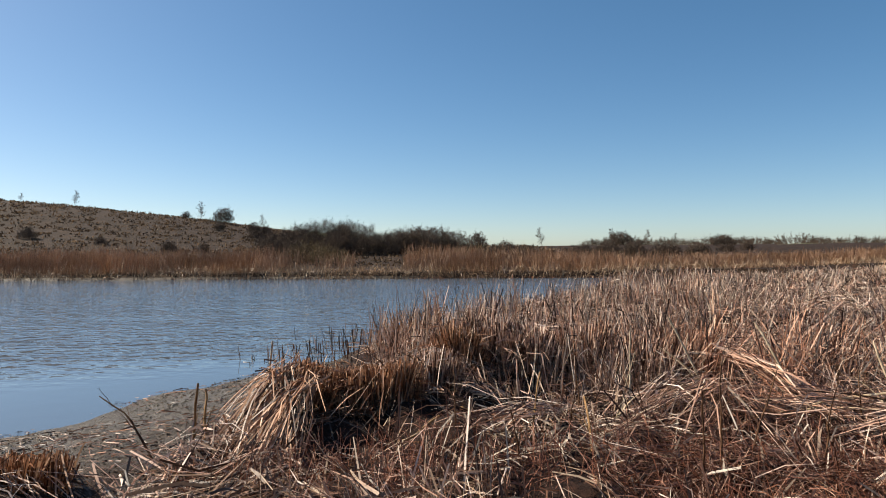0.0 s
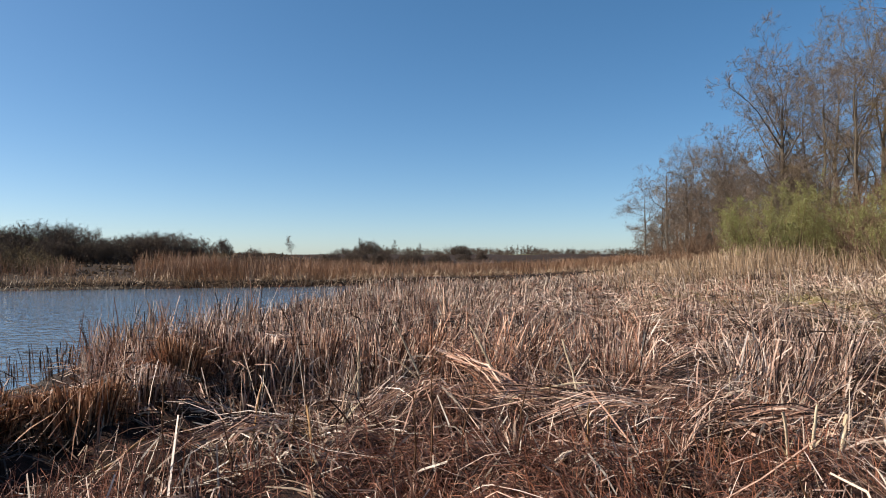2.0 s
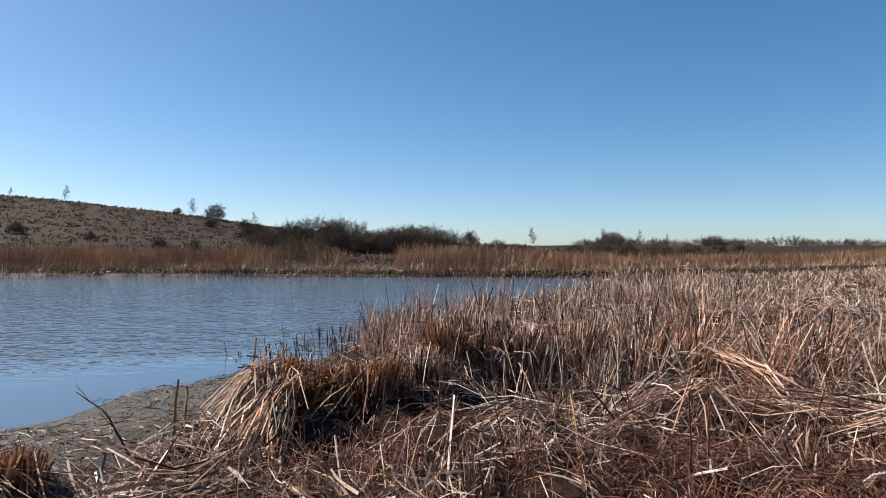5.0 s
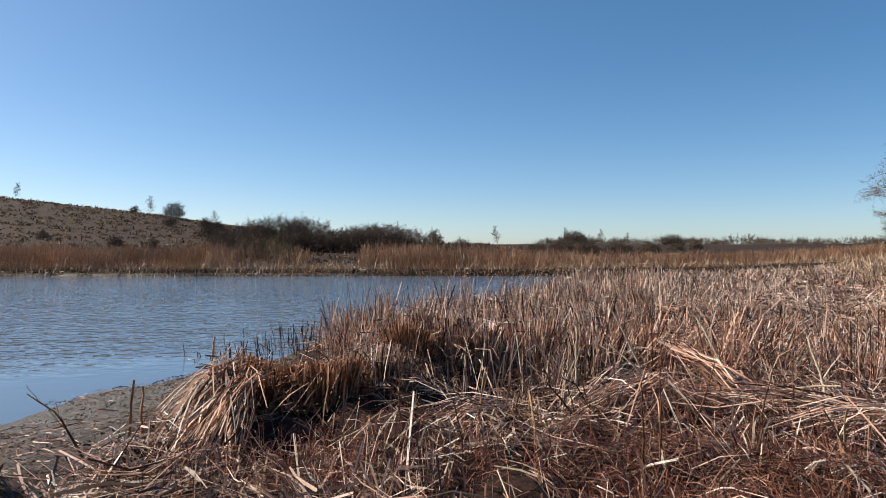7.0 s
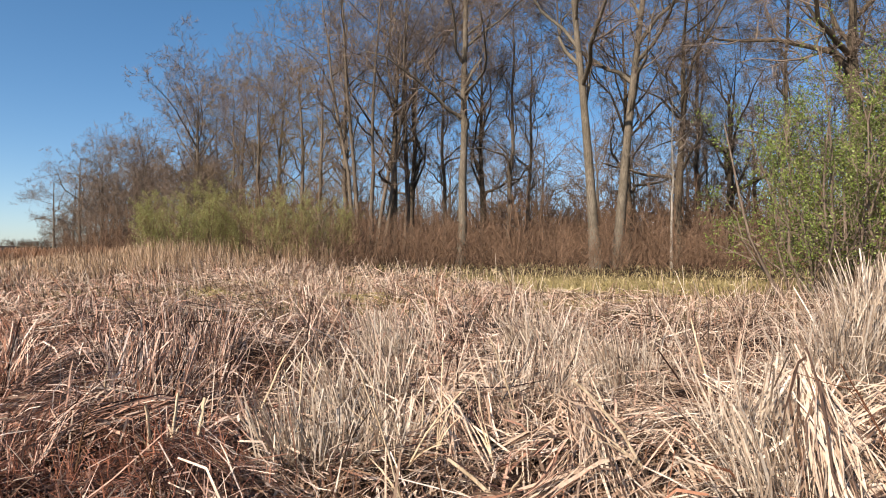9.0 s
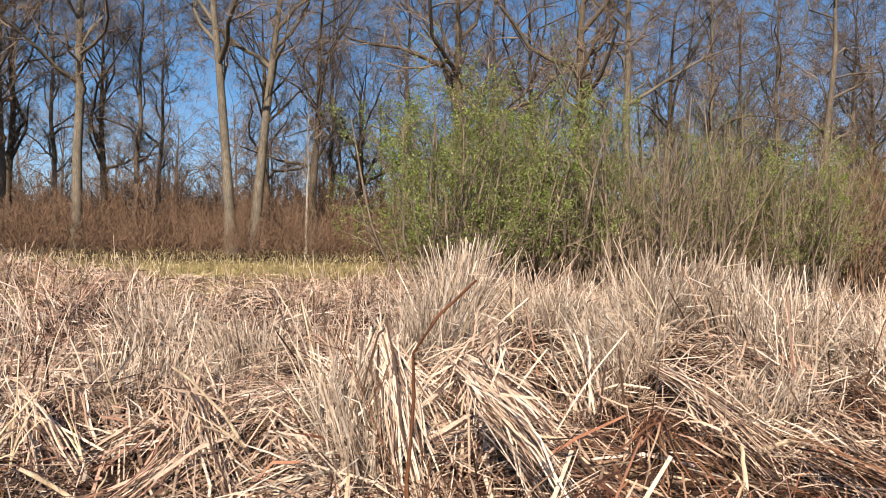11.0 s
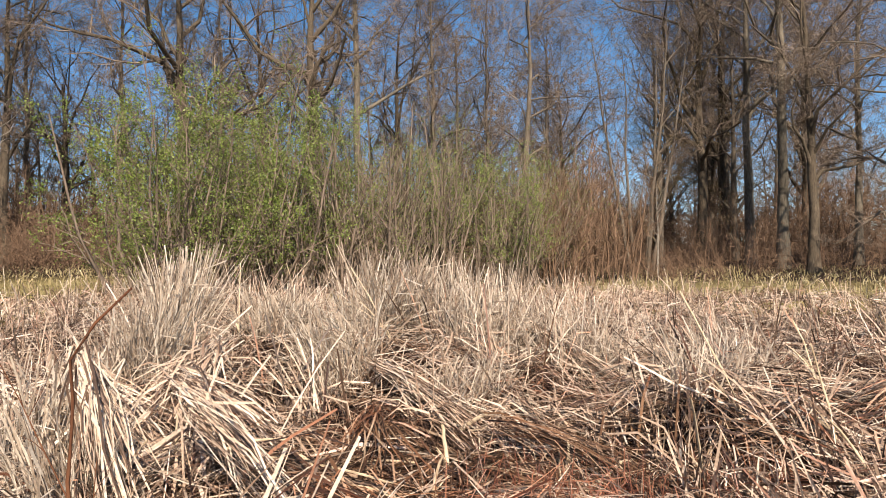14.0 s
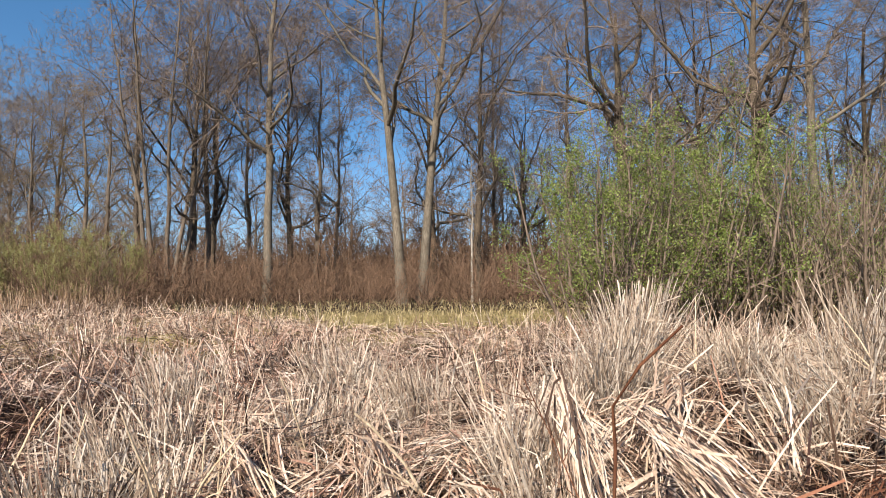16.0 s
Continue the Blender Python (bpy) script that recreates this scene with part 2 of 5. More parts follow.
# ---- mesh helpers ----
def mesh_from(name, verts, faces, mat, smooth=True):
    """A mesh from an array of places and one or more arrays of faces."""
    me = bpy.data.meshes.new(name)
    verts = np.asarray(verts, np.float32).reshape(-1, 3)
    faces = [np.asarray(f, np.int32) for f in (faces if isinstance(faces, list) else [faces])]
    me.vertices.add(len(verts))
    me.vertices.foreach_set("co", verts.ravel())
    loops = np.concatenate([f.ravel() for f in faces])
    sizes = np.concatenate([np.full(len(f), f.shape[1], np.int32) for f in faces])
    me.loops.add(len(loops))
    me.loops.foreach_set("vertex_index", loops)
    me.polygons.add(len(sizes))
    me.polygons.foreach_set("loop_start", np.concatenate([[0], np.cumsum(sizes)[:-1]]).astype(np.int32))
    me.polygons.foreach_set("use_smooth", np.full(len(sizes), smooth))
    me.materials.append(mat)
    me.update(calc_edges=True)
    return me


def part(name, verts, faces, mat, parent=None, label="", smooth=True):
    ob = new(name, mesh_from(name, verts, faces, mat, smooth))
    if parent:
        ob.parent = parent
    return tagged(ob, label)


def unit(v):
    return v / np.maximum(np.linalg.norm(v, axis=-1, keepdims=True), 1e-9)


def ribbons(P, W, side):
    """Flat blades: P (n, s, 3) midlines, W (n, s) half widths, side (n, 3)."""
    n, s = P.shape[:2]
    off = side[:, None, :] * W[:, :, None]
    V = np.stack([P - off, P + off], 2).reshape(-1, 3)
    a = (np.arange(n)[:, None] * s + np.arange(s - 1)[None]).ravel() * 2
    return V, np.stack([a, a + 1, a + 3, a + 2], -1)


def spikes(P, W, side):
    """Twig ends that run out to a point: P (n, 2, 3), W (n, 2), side (n, 3)."""
    off = side * W[:, :1] * 1.45
    V = np.stack([P[:, 0] - off, P[:, 0] + off, P[:, 1]], 1).reshape(-1, 3)
    return V, np.arange(len(V)).reshape(-1, 3)


def tubes(P, Rad, sides):
    """Round stems along P (n, s, 3) with radii Rad (n, s)."""
    n, s = P.shape[:2]
    T = unit(np.gradient(P, axis=1))
    ref = np.where(np.abs(T[..., 2:3]) > 0.9, np.array([1.0, 0, 0]), np.array([0, 0, 1.0]))
    A = unit(np.cross(T, ref))
    B = np.cross(T, A)
    ang = np.arange(sides) * 2 * np.pi / sides
    V = P[:, :, None] + Rad[:, :, None, None] * (A[:, :, None] * np.cos(ang)[:, None] + B[:, :, None] * np.sin(ang)[:, None])
    i = (np.arange(n)[:, None, None] * s + np.arange(s - 1)[None, :, None]) * sides
    j = np.arange(sides)[None, None]
    k = (j + 1) % sides
    return V.reshape(-1, 3), np.stack([i + j, i + k, i + k + sides, i + j + sides], -1).reshape(-1, 4)


def join(*pieces):
    V, F, n = [], [], 0
    for v, f in pieces:
        V.append(v)
        F.append(f + n)
        n += len(v)
    return np.concatenate(V), F


def lattice(x, y, seed):
    """Hashed random numbers 0..1 at whole-number places."""
    h = (x.astype(np.int64) * 374761393 + y.astype(np.int64) * 668265263 + seed * 974711) & 0x7FFFFFFF
    h = ((h ^ (h >> 13)) * 1274126177) & 0x7FFFFFFF
    return ((h ^ (h >> 16)) & 0xFFFF) / 65535.0


def value_noise(x, y, scale, seed=0, octaves=3):
    out, amp, total = 0.0, 1.0, 0.0
    for o in range(octaves):
        u, v = np.asarray(x) * scale + 31.7 * o, np.asarray(y) * scale + 17.3 * o
        iu, iv = np.floor(u), np.floor(v)
        fu, fv = u - iu, v - iv
        fu, fv = fu * fu * (3 - 2 * fu), fv * fv * (3 - 2 * fv)
        a = lattice(iu, iv, seed + o) * (1 - fu) + lattice(iu + 1, iv, seed + o) * fu
        b = lattice(iu, iv + 1, seed + o) * (1 - fu) + lattice(iu + 1, iv + 1, seed + o) * fu
        out, total = out + amp * (a * (1 - fv) + b * fv), total + amp
        amp, scale = amp * 0.5, scale * 2
    return out / total


def step(lo, hi, v):
    t = np.clip((v - lo) / (hi - lo), 0, 1)
    return t * t * (3 - 2 * t)


# ---- the lie of the land ----
# near shore: the pond lies on the side of smaller x
SHORE_Y = np.array([-40.0, 0.0, 4.0, 5.8, 6.3, 7.4, 8.3, 9.3, 10.5, 12.3, 17.0, 22.0, 28.0, 36.0, 40.0])
SHORE_X = np.array([-26.0, -9.4, -5.4, -3.95, -3.55, -3.45, -2.75, -2.1, -1.5, -1.15, 0.6, 3.0, 6.0, 9.0, 11.0])
MUD_Y = [2.4, 3.6, 5.0, 5.9, 7.0, 9.0, 10.5, 11.5, 12.0]   # the reeds end here, with bare mud beyond
MUD_X = [-4.0, -2.3, -1.8, -1.3, -0.85, -0.85, -1.3, -2.2, -60.0]
BANK = 41.5   # far bank
HILL_X = np.array([-200.0, -110.0, -64.0, -47.5, -31.0, -18.0, -7.0, 10.0, 60.0, 200.0])
HILL_Z = np.array([15.0, 12.5, 9.4, 7.6, 5.7, 3.4, 2.5, 2.0, 2.2, 3.0])
# bumps of the reed bed: x, y, radius, height
HUMMOCKS = [(-1.5, 5.5, 0.45, 0.14), (-0.55, 6.4, 0.45, 0.12), (0.15, 7.6, 0.5, 0.12), (0.75, 7.9, 0.6, 0.14), (1.55, 8.4, 0.9, 0.25),
            (2.1, 5.1, 0.8, 0.22), (3.4, 5.4, 0.9, 0.25), (4.3, 4.2, 0.9, 0.25), (5.8, -1.2, 0.9, 0.3), (6.6, -3.4, 1.2, 0.4), (5.9, -5.4, 1.2, 0.35),
            (7.4, -2.0, 1.0, 0.35), (3.3, 2.6, 0.6, 0.2), (4.6, 0.7, 0.8, 0.15), (-2.6, 3.4, 0.5, 0.2), (-2.9, 2.7, 0.5, 0.25)]


def land(x, y):
    """How far a place lies inland of the pond, in metres, roughly."""
    x, y = np.asarray(x, float), np.asarray(y, float)
    near = (x - np.interp(y, SHORE_Y, SHORE_X)) * 0.8 + (value_noise(x, y, 0.9, 5) - 0.5) * 0.4
    far = y - BANK + (value_noise(x, y, 0.25, 6) - 0.5) * 1.2
    return np.maximum(np.maximum(near, far), -75.0 - x)


def reed_mask(x, y):
    """1 within the cut reed bed."""
    r, b = np.hypot(x, y), np.degrees(np.arctan2(x, y))
    inner = step(0.15, 0.5, land(x, y)) * step(-0.1, 0.15, x - np.interp(y, MUD_Y, MUD_X))
    outer = step(0, 1, (np.interp(b, [0, 45, 60, 75, 95, 120, 135, 170], [60, 45, 31, 20, 18.5, 17, 21, 21]) - r) / 1.5)
    return inner * outer * step(44, 40, y)


def height(x, y):
    x, y = np.asarray(x, float), np.asarray(y, float)
    s = land(x, y)
    r, b = np.hypot(x, y), np.degrees(np.arctan2(x, y))
    z = np.clip(s * 0.09, -0.8, 0.12)
    z += 0.04 * step(0.6, 3, s)
    right = step(22, 52, np.abs(b)) * (x > 0) * step(-0.5, 1.5, x)
    rise = np.interp(r, [0, 8, 16, 26, 33, 60, 130, 400, 3000], [0, 0, 0.3, 0.68, 0.98, 1.7, 2.1, 4.0, 18.0])
    low = np.interp(r, [0, 16, 27, 40, 60, 130, 400, 3000], [0, 0.05, 0.2, 0.75, 1.4, 2.1, 4.0, 18.0])
    z += (rise + (low - rise) * step(92, 132, b)) * right
    # far side: bank, hill and plain beyond
    crest = np.interp(x, HILL_X, HILL_Z)
    up = step(BANK + 1, 96, y) * 0.85 + 0.15 * step(BANK + 1, 60, y)
    beyond = np.interp(y, [96, 300, 3000], [0, 1.6, 19.0])
    z += (1 - right) * ((crest - 0.2) * up + beyond + 0.35 * step(-0.1, 0.5, s)) * (y > BANK - 2)
    mask = reed_mask(x, y) * step(1.2, 2.4, r)
    z += mask * step(26, 12, r) * ((value_noise(x, y, 0.8, 11, 2) - 0.45) * 0.6 + (value_noise(x, y, 2.4, 12, 2) - 0.5) * 0.3)
    for hx, hy, hr, hh in HUMMOCKS:
        d2 = ((x - hx) ** 2 + (y - hy) ** 2) / hr ** 2
        z += hh * np.exp(-d2 * 1.2)
    z = np.where(s > 0.5, np.maximum(z, 0.07), z)
    z += (value_noise(x, y, 5.0, 21) - 0.5) * 0.03 * step(-0.2, 0.3, s)
    z += (value_noise(x, y, 0.06, 31, 4) - 0.5) * 0.9 * step(60, 90, np.maximum(y, r * 0.8))
    return z


def build_ground():
    R = np.concatenate([[0.02], np.geomspace(0.5, 30, 150), np.linspace(30.5, 39.5, 14), np.linspace(39.8, 44.2, 23), np.linspace(44.8, 60, 18), np.geomspace(62, 3600, 58)])
    A = np.radians(np.concatenate([np.linspace(-60, 170, 330), np.linspace(172, 298, 44)]))
    rr, aa = np.meshgrid(R, A, indexing="ij")
    x, y = rr * np.sin(aa), rr * np.cos(aa)
    n, m = x.shape
    V = np.stack([x, y, height(x, y)], -1).reshape(-1, 3)
    i, j = np.meshgrid(np.arange(n - 1), np.arange(m), indexing="ij")
    k = (j + 1) % m
    F = np.stack([i * m + j, (i + 1) * m + j, (i + 1) * m + k, i * m + k], -1).reshape(-1, 4)
    ob = part("ground", V, F[:, ::-1], mat_ground)
    return tagged(ob, "brown marshy ground rising to meadow, wood and hill", "ground", "", "structure")


def build_water():
    xs, ys = np.linspace(-160, 30, 40), np.linspace(-45, 60, 30)
    x, y = np.meshgrid(xs, ys, indexing="ij")
    V = np.stack([x, y, np.zeros_like(x)], -1).reshape(-1, 3)
    i, j = np.meshgrid(np.arange(39), np.arange(29), indexing="ij")
    a = (i * 30 + j).ravel()
    ob = part("water", V, np.stack([a, a + 30, a + 31, a + 1], -1), mat_water)
    return tagged(ob, "rippled blue pond water under a clear sky", "water", "", "structure")


build_ground()
build_water()

# ---- trees and shrubs ----
def offshoots(P, Rad, rng, count, lo, hi, angle, ratio, thick, lift, s, wobble, floor=0.004, vase=False):
    """Side branches on every stem of P: midlines and radii."""
    n, sp = P.shape[:2]
    u = lo + (hi - lo) * (np.arange(count)[None] + rng.random((n, count))) / count
    f = u * (sp - 1)
    i = np.minimum(f.astype(int), sp - 2)
    w = (f - i)[..., None]
    row = np.arange(n)[:, None]
    start = P[row, i] * (1 - w) + P[row, i + 1] * w
    T = unit(P[row, i + 1] - P[row, i])
    size = np.linalg.norm(np.diff(P, axis=1), axis=-1).sum(1)[:, None] * ratio * ((1.2 - 0.65 * u) if not vase else 0.6 + 0.65 * np.sin(0.75 * np.pi * np.clip((u - lo) / (1.02 - lo), 0, 1))) * rng.uniform(0.65, 1.25, (n, count))
    r0 = (Rad[row, i] * (1 - w[..., 0]) + Rad[row, i + 1] * w[..., 0]) * thick * rng.uniform(0.75, 1.1, (n, count))
    side = unit(np.cross(T, rng.normal(size=T.shape)))
    th = np.radians(angle + rng.normal(0, 10, (n, count)))[..., None]
    d = np.cos(th) * T + np.sin(th) * side
    start, d, size, r0 = start.reshape(-1, 3), d.reshape(-1, 3), size.ravel(), np.maximum(r0.ravel(), floor)
    pts = [start]
    for k in range(s - 1):
        d = unit(d + np.array([0, 0, lift]) + rng.normal(0, wobble, d.shape))
        pts.append(pts[-1] + d * (size / (s - 1))[:, None])
    taper = np.linspace(1, 0.22, s)
    return np.stack(pts, 1), np.maximum(r0[:, None] * taper, floor * 0.6)


def leaf_quads(P, rng, count, size, droop=0.3):
    """Small leaves along the stems P."""
    n, s = P.shape[:2]
    k = rng.integers(0, n, count)
    f = rng.random(count) * (s - 1)
    i = np.minimum(f.astype(int), s - 2)
    w = (f - i)[:, None]
    c = P[k, i] * (1 - w) + P[k, i + 1] * w + rng.normal(0, size * 0.8, (count, 3))
    a = unit(rng.normal(size=(count, 3)) + np.array([0, 0, droop]))
    b = unit(np.cross(a, rng.normal(size=(count, 3))))
    l = (size * rng.uniform(0.6, 1.3, count))[:, None]
    V = np.stack([c, c + a * l * 0.5 + b * l * 0.32, c + a * l, c + a * l * 0.5 - b * l * 0.32], 1).reshape(-1, 3)
    j = np.arange(count)[:, None] * 4
    return V, j + np.arange(4)[None]


def curved(start, end, s, rng, wobble):
    u = np.linspace(0, 1, s)[:, None]
    p = np.asarray(start, float) * (1 - u) + np.asarray(end, float) * u
    drift = np.cumsum(rng.normal(0, wobble, (s, 3)), 0) * np.array([1, 1, 0.2])
    return p + drift - drift[0]


def make_tree(label, seed, tall, radius, clear=0.38, limbs=9, angle=42, ratio=0.42, lift=0.12, wobble=0.14, lean=(0, 0), stems=1,
              bark=None, twig=None, n2=8, n3=7, n4=16, leaves=0, leaf=None, spread=0.7, name="bare_tree", twig_w=0.0095, heavy=0.6):
    rng = np.random.default_rng(seed)
    bark, twig = bark or mat_bark, twig or mat_twig
    root = tagged(new(name), label, "tree", "trees of the wood")
    trunks = []
    for k in range(stems):
        a = rng.uniform(0, 6.28)
        off = np.array([math.cos(a), math.sin(a), 0]) * (0.0 if stems == 1 else spread * 0.45)
        top = off * (1 if stems == 1 else 4.5) + np.array([lean[0], lean[1], tall * rng.uniform(0.85, 1.0)])
        p = curved(off - np.array([0, 0, 0.4]), top, 10, rng, 0.085 * tall / 18)
        u = np.linspace(0, 1, 10)
        rad = radius * (0.75 if stems > 1 else 1) * (1 - 0.85 * u ** 1.1)
        rad[0] *= 1.5
        rad[1] *= 1.06
        v, f = tubes(p[None], rad[None], 9)
        part("trunk", v, f, bark, root)
        trunks.append((p, rad))
    P = np.stack([t[0] for t in trunks])
    Rd = np.stack([t[1] for t in trunks])
    # heavy limbs: parts of their own
    L, LR = offshoots(P, Rd, rng, limbs, clear, 0.97, angle, ratio, heavy, lift, 7, wobble, vase=True)
    for k in range(len(L)):
        v, f = tubes(L[k:k + 1], LR[k:k + 1], 6)
        part("limb", v, f, bark, root)
    B, BR = offshoots(np.concatenate([L]), LR, rng, n2, 0.2, 1.0, 48, 0.48, 0.6, 0.06, 5, 0.34, 0.012)
    C, CR = offshoots(B, BR, rng, n3, 0.15, 1.0, 46, 0.5, 0.6, 0.04, 3, 0.34, twig_w)
    D, DR = offshoots(C, CR, rng, n4, 0.1, 1.0, 44, 0.62, 0.6, 0.04, 2, 0.1, twig_w * 0.7)
    side = lambda X: unit(rng.normal(size=(len(X), 3)))
    v, f = join(tubes(B, BR, 3), ribbons(C, CR, side(C)), spikes(D, DR, side(D)))
    part("crown", v, f, twig, root)
    if leaves:
        v, f = leaf_quads(D, rng, leaves, 0.042)
        part("foliage", v, f, leaf, root, "sparse young leaves and buds")
    return root


def make_shrub(label, seed, tall, wide, stems=20, n2=8, n3=7, leaves=0, leaf=None, twig=None, category="bush", group="shrubs", name="bare_shrub",
               leaf_size=0.06, lift=0.16, twig_w=0.006, low=0.1, split=False, bow=0.25, open_angle=32, dome=0.45):
    rng = np.random.default_rng(seed)
    twig = twig or mat_twig
    root = tagged(new(name), label, category, group)
    a = rng.uniform(0, 2 * np.pi, stems)
    k = np.sqrt(rng.random(stems))
    base = np.stack([np.cos(a) * k * wide * 0.22, np.sin(a) * k * wide * 0.22, np.full(stems, -0.1)], -1)
    h = tall * (1 - dome * k ** 2) * rng.uniform(0.7 + 0.3 * (dome > 0.5), 1.0, stems)
    top = np.stack([np.cos(a) * k * wide * 0.5, np.sin(a) * k * wide * 0.5, h], -1)
    s = 6
    u = np.linspace(0, 1, s)[None, :, None]
    P = base[:, None] * (1 - u) + top[:, None] * u
    P[..., :2] -= (top - base)[:, None, :2] * bow * np.sin(np.pi * u)
    P += np.cumsum(rng.normal(0, 0.075 * tall / 4, P.shape), 1) * np.array([1, 1, 0.2])
    R0 = np.maximum(0.008 * tall * rng.uniform(0.6, 1.1, stems)[:, None] * np.linspace(1, 0.25, s)[None], twig_w)
    B, BR = offshoots(P, R0, rng, n2, low, 1.0, open_angle, 0.36, 0.6, lift, 4, 0.14, twig_w)
    C, CR = offshoots(B, BR, rng, n3, 0.1, 1.0, open_angle + 4, 0.5, 0.7, lift * 0.6, 2, 0.16, twig_w)
    side = lambda X: unit(rng.normal(size=(len(X), 3)))
    for k in range(stems if split else 0):
        v, f = tubes(P[k:k + 1], R0[k:k + 1], 5)
        part("stem", v, f, twig, root)
    pieces = [ribbons(B, BR, side(B)), spikes(C, CR, side(C))]
    v, f = join(*(pieces if split else pieces + [tubes(P, R0, 4)]))
    part("crown", v, f, twig, root)
    if leaves:
        pick = C[C[:, -1, 2] > tall * 0.12]
        v, f = leaf_quads(pick, rng, leaves, leaf_size)
        part("foliage", v, f, leaf, root, "small fresh leaves")
    return root


def make_brush(label, seed, tall, wide, stems, n2, n3, twig, name, twig_w, top=0.35):
    """A dense dome of upright bare twigs that rise all over its foot."""
    rng = np.random.default_rng(seed)
    root = tagged(new(name), label, "bush", "shrubs")
    a, k = rng.uniform(0, 2 * np.pi, stems), np.sqrt(rng.random(stems))
    base = np.stack([np.cos(a) * k * wide * 0.40, np.sin(a) * k * wide * 0.40, np.full(stems, -0.15)], -1)
    h = tall * (1 - (1 - top) * k ** 2.2) * rng.uniform(0.86, 1.0, stems)
    tip = base + np.stack([np.cos(a) * k * wide * 0.12, np.sin(a) * k * wide * 0.12, h], -1) + rng.normal(0, 0.1, (stems, 3)) * tall * np.array([1, 1, 0.2])
    u = np.linspace(0, 1, 5)[None, :, None]
    P = base[:, None] * (1 - u) + tip[:, None] * u + np.cumsum(rng.normal(0, 0.02 * tall, (stems, 5, 3)), 1) * np.array([1, 1, 0.2])
    R0 = np.maximum(0.006 * tall * np.linspace(1, 0.1, 5)[None].repeat(stems, 0), twig_w * 0.4)
    B, BR = offshoots(P, R0, rng, n2, 0.25, 1.0, 58, 0.30, 0.6, 0.0, 3, 0.12, twig_w, vase=True)
    C, CR = offshoots(B, BR, rng, n3, 0.1, 1.0, 50, 0.45, 0.7, 0.02, 2, 0.1, twig_w)
    side = lambda X: unit(rng.normal(size=(len(X), 3)))
    v, f = join(tubes(P, R0, 3), ribbons(B, BR, side(B)), spikes(C, CR, side(C)))
    part("crown", v, f, twig, root)
    return root


def bearing(b, d):
    return d * math.sin(radians(b)), d * math.cos(radians(b))


def stand(x, y, turn=0.0, size=1.0, sink=0.0, squash=1.0):
    z = float(height(np.array([x]), np.array([y]))[0])
    return pose(x, y, z - sink, 0, 0, turn) @ Matrix.Diagonal((size, size, size * squash, 1))


def put(kinds, b, d, turn, size=1.0, squash=1.0):
    """The next one of a kind: the first stands where it was built, the rest are copies."""
    m = stand(*bearing(b, d), turn, size, 0.05, squash)
    kinds_used.setdefault(kinds, 0)
    ob = SORTS[kinds]
    if kinds_used[kinds] == 0:
        ob.matrix_basis = m
    else:
        ob = copy_at(ob, m)
    kinds_used[kinds] += 1
    return ob


def copy_at(ob, m):
    keep = ob.matrix_basis.copy()
    ob.matrix_basis = Matrix()
    twin = copy_thing(ob, m)
    ob.matrix_basis = keep
    return twin


kinds_used = {}
SORTS = {
    "ash": make_tree("tall bare ash tree with a pale straight trunk", 1, 22, 0.25, 0.30, 15, 44, 0.34, 0.10, 0.28, bark=mat_bark_pale),
    "ash_lean": make_tree("bare ash tree with a leaning pale trunk and high fork", 2, 22, 0.25, 0.34, 11, 38, 0.44, 0.08, 0.28, (0.3, 2.0), bark=mat_bark_pale, heavy=0.7),
    "oak": make_tree("bare oak tree with thick crooked limbs", 3, 15, 0.40, 0.36, 12, 34, 0.52, 0.10, 0.26, heavy=0.66, n3=7, bark=mat_bark_dark),
    "slim": make_tree("slim bare tree with a dark trunk and short limbs", 4, 18, 0.17, 0.22, 17, 50, 0.24, 0.08, 0.3, n2=7),
    "dark": make_tree("bare tree with a dark forked trunk", 5, 14.5, 0.25, 0.28, 14, 38, 0.50, 0.09, 0.32, bark=mat_bark_dark),
    "clump": make_tree("clump of bare brown trunks rising from one base", 6, 18, 0.18, 0.3, 8, 38, 0.28, 0.12, 0.26, stems=5, spread=1.6, n2=6, n3=5, n4=8),
    "round": make_tree("tall bare tree with a broad rounded crown", 7, 13, 0.3, 0.22, 26, 34, 0.39, 0.06, 0.14, n2=9, n3=8, n4=13, twig_w=0.0125),
    "spreading": make_tree("low spreading bare tree with arching limbs", 8, 13, 0.26, 0.15, 14, 58, 0.46, 0.05, 0.3),
    "far_tree": make_tree("bare tree deep in the wood", 9, 12.5, 0.2, 0.2, 15, 44, 0.56, 0.07, 0.3, n2=6, n3=5, n4=9, twig_w=0.014),
    "edge_tree": make_tree("bare grey-brown tree at the end of the wood", 12, 10.5, 0.2, 0.06, 20, 42, 0.44, 0.07, 0.2, n2=7, n3=5, n4=11, twig_w=0.019),
    "deep_tree": make_tree("bare young tree far back in the wood", 13, 12, 0.14, 0.08, 16, 48, 0.38, 0.08, 0.28, n2=6, n3=5, n4=6, twig_w=0.016),
    "birch": make_tree("slim young birch with a white trunk", 14, 8.5, 0.075, 0.40, 9, 44, 0.28, 0.08, 0.26, n2=6, n3=5, n4=6, bark=mat_birch),
    "ivy": make_tree("slim dark tree wrapped in ivy", 10, 17, 0.2, 0.36, 12, 48, 0.3, 0.08, 0.3, leaves=900, leaf=mat_bud),
    "budding": make_tree("tree with a haze of brown buds", 11, 16, 0.2, 0.1, 18, 46, 0.34, 0.08, 0.26, n3=6, n4=8, twig=mat_twig_olive, leaves=7000, leaf=mat_bud, twig_w=0.009),
}
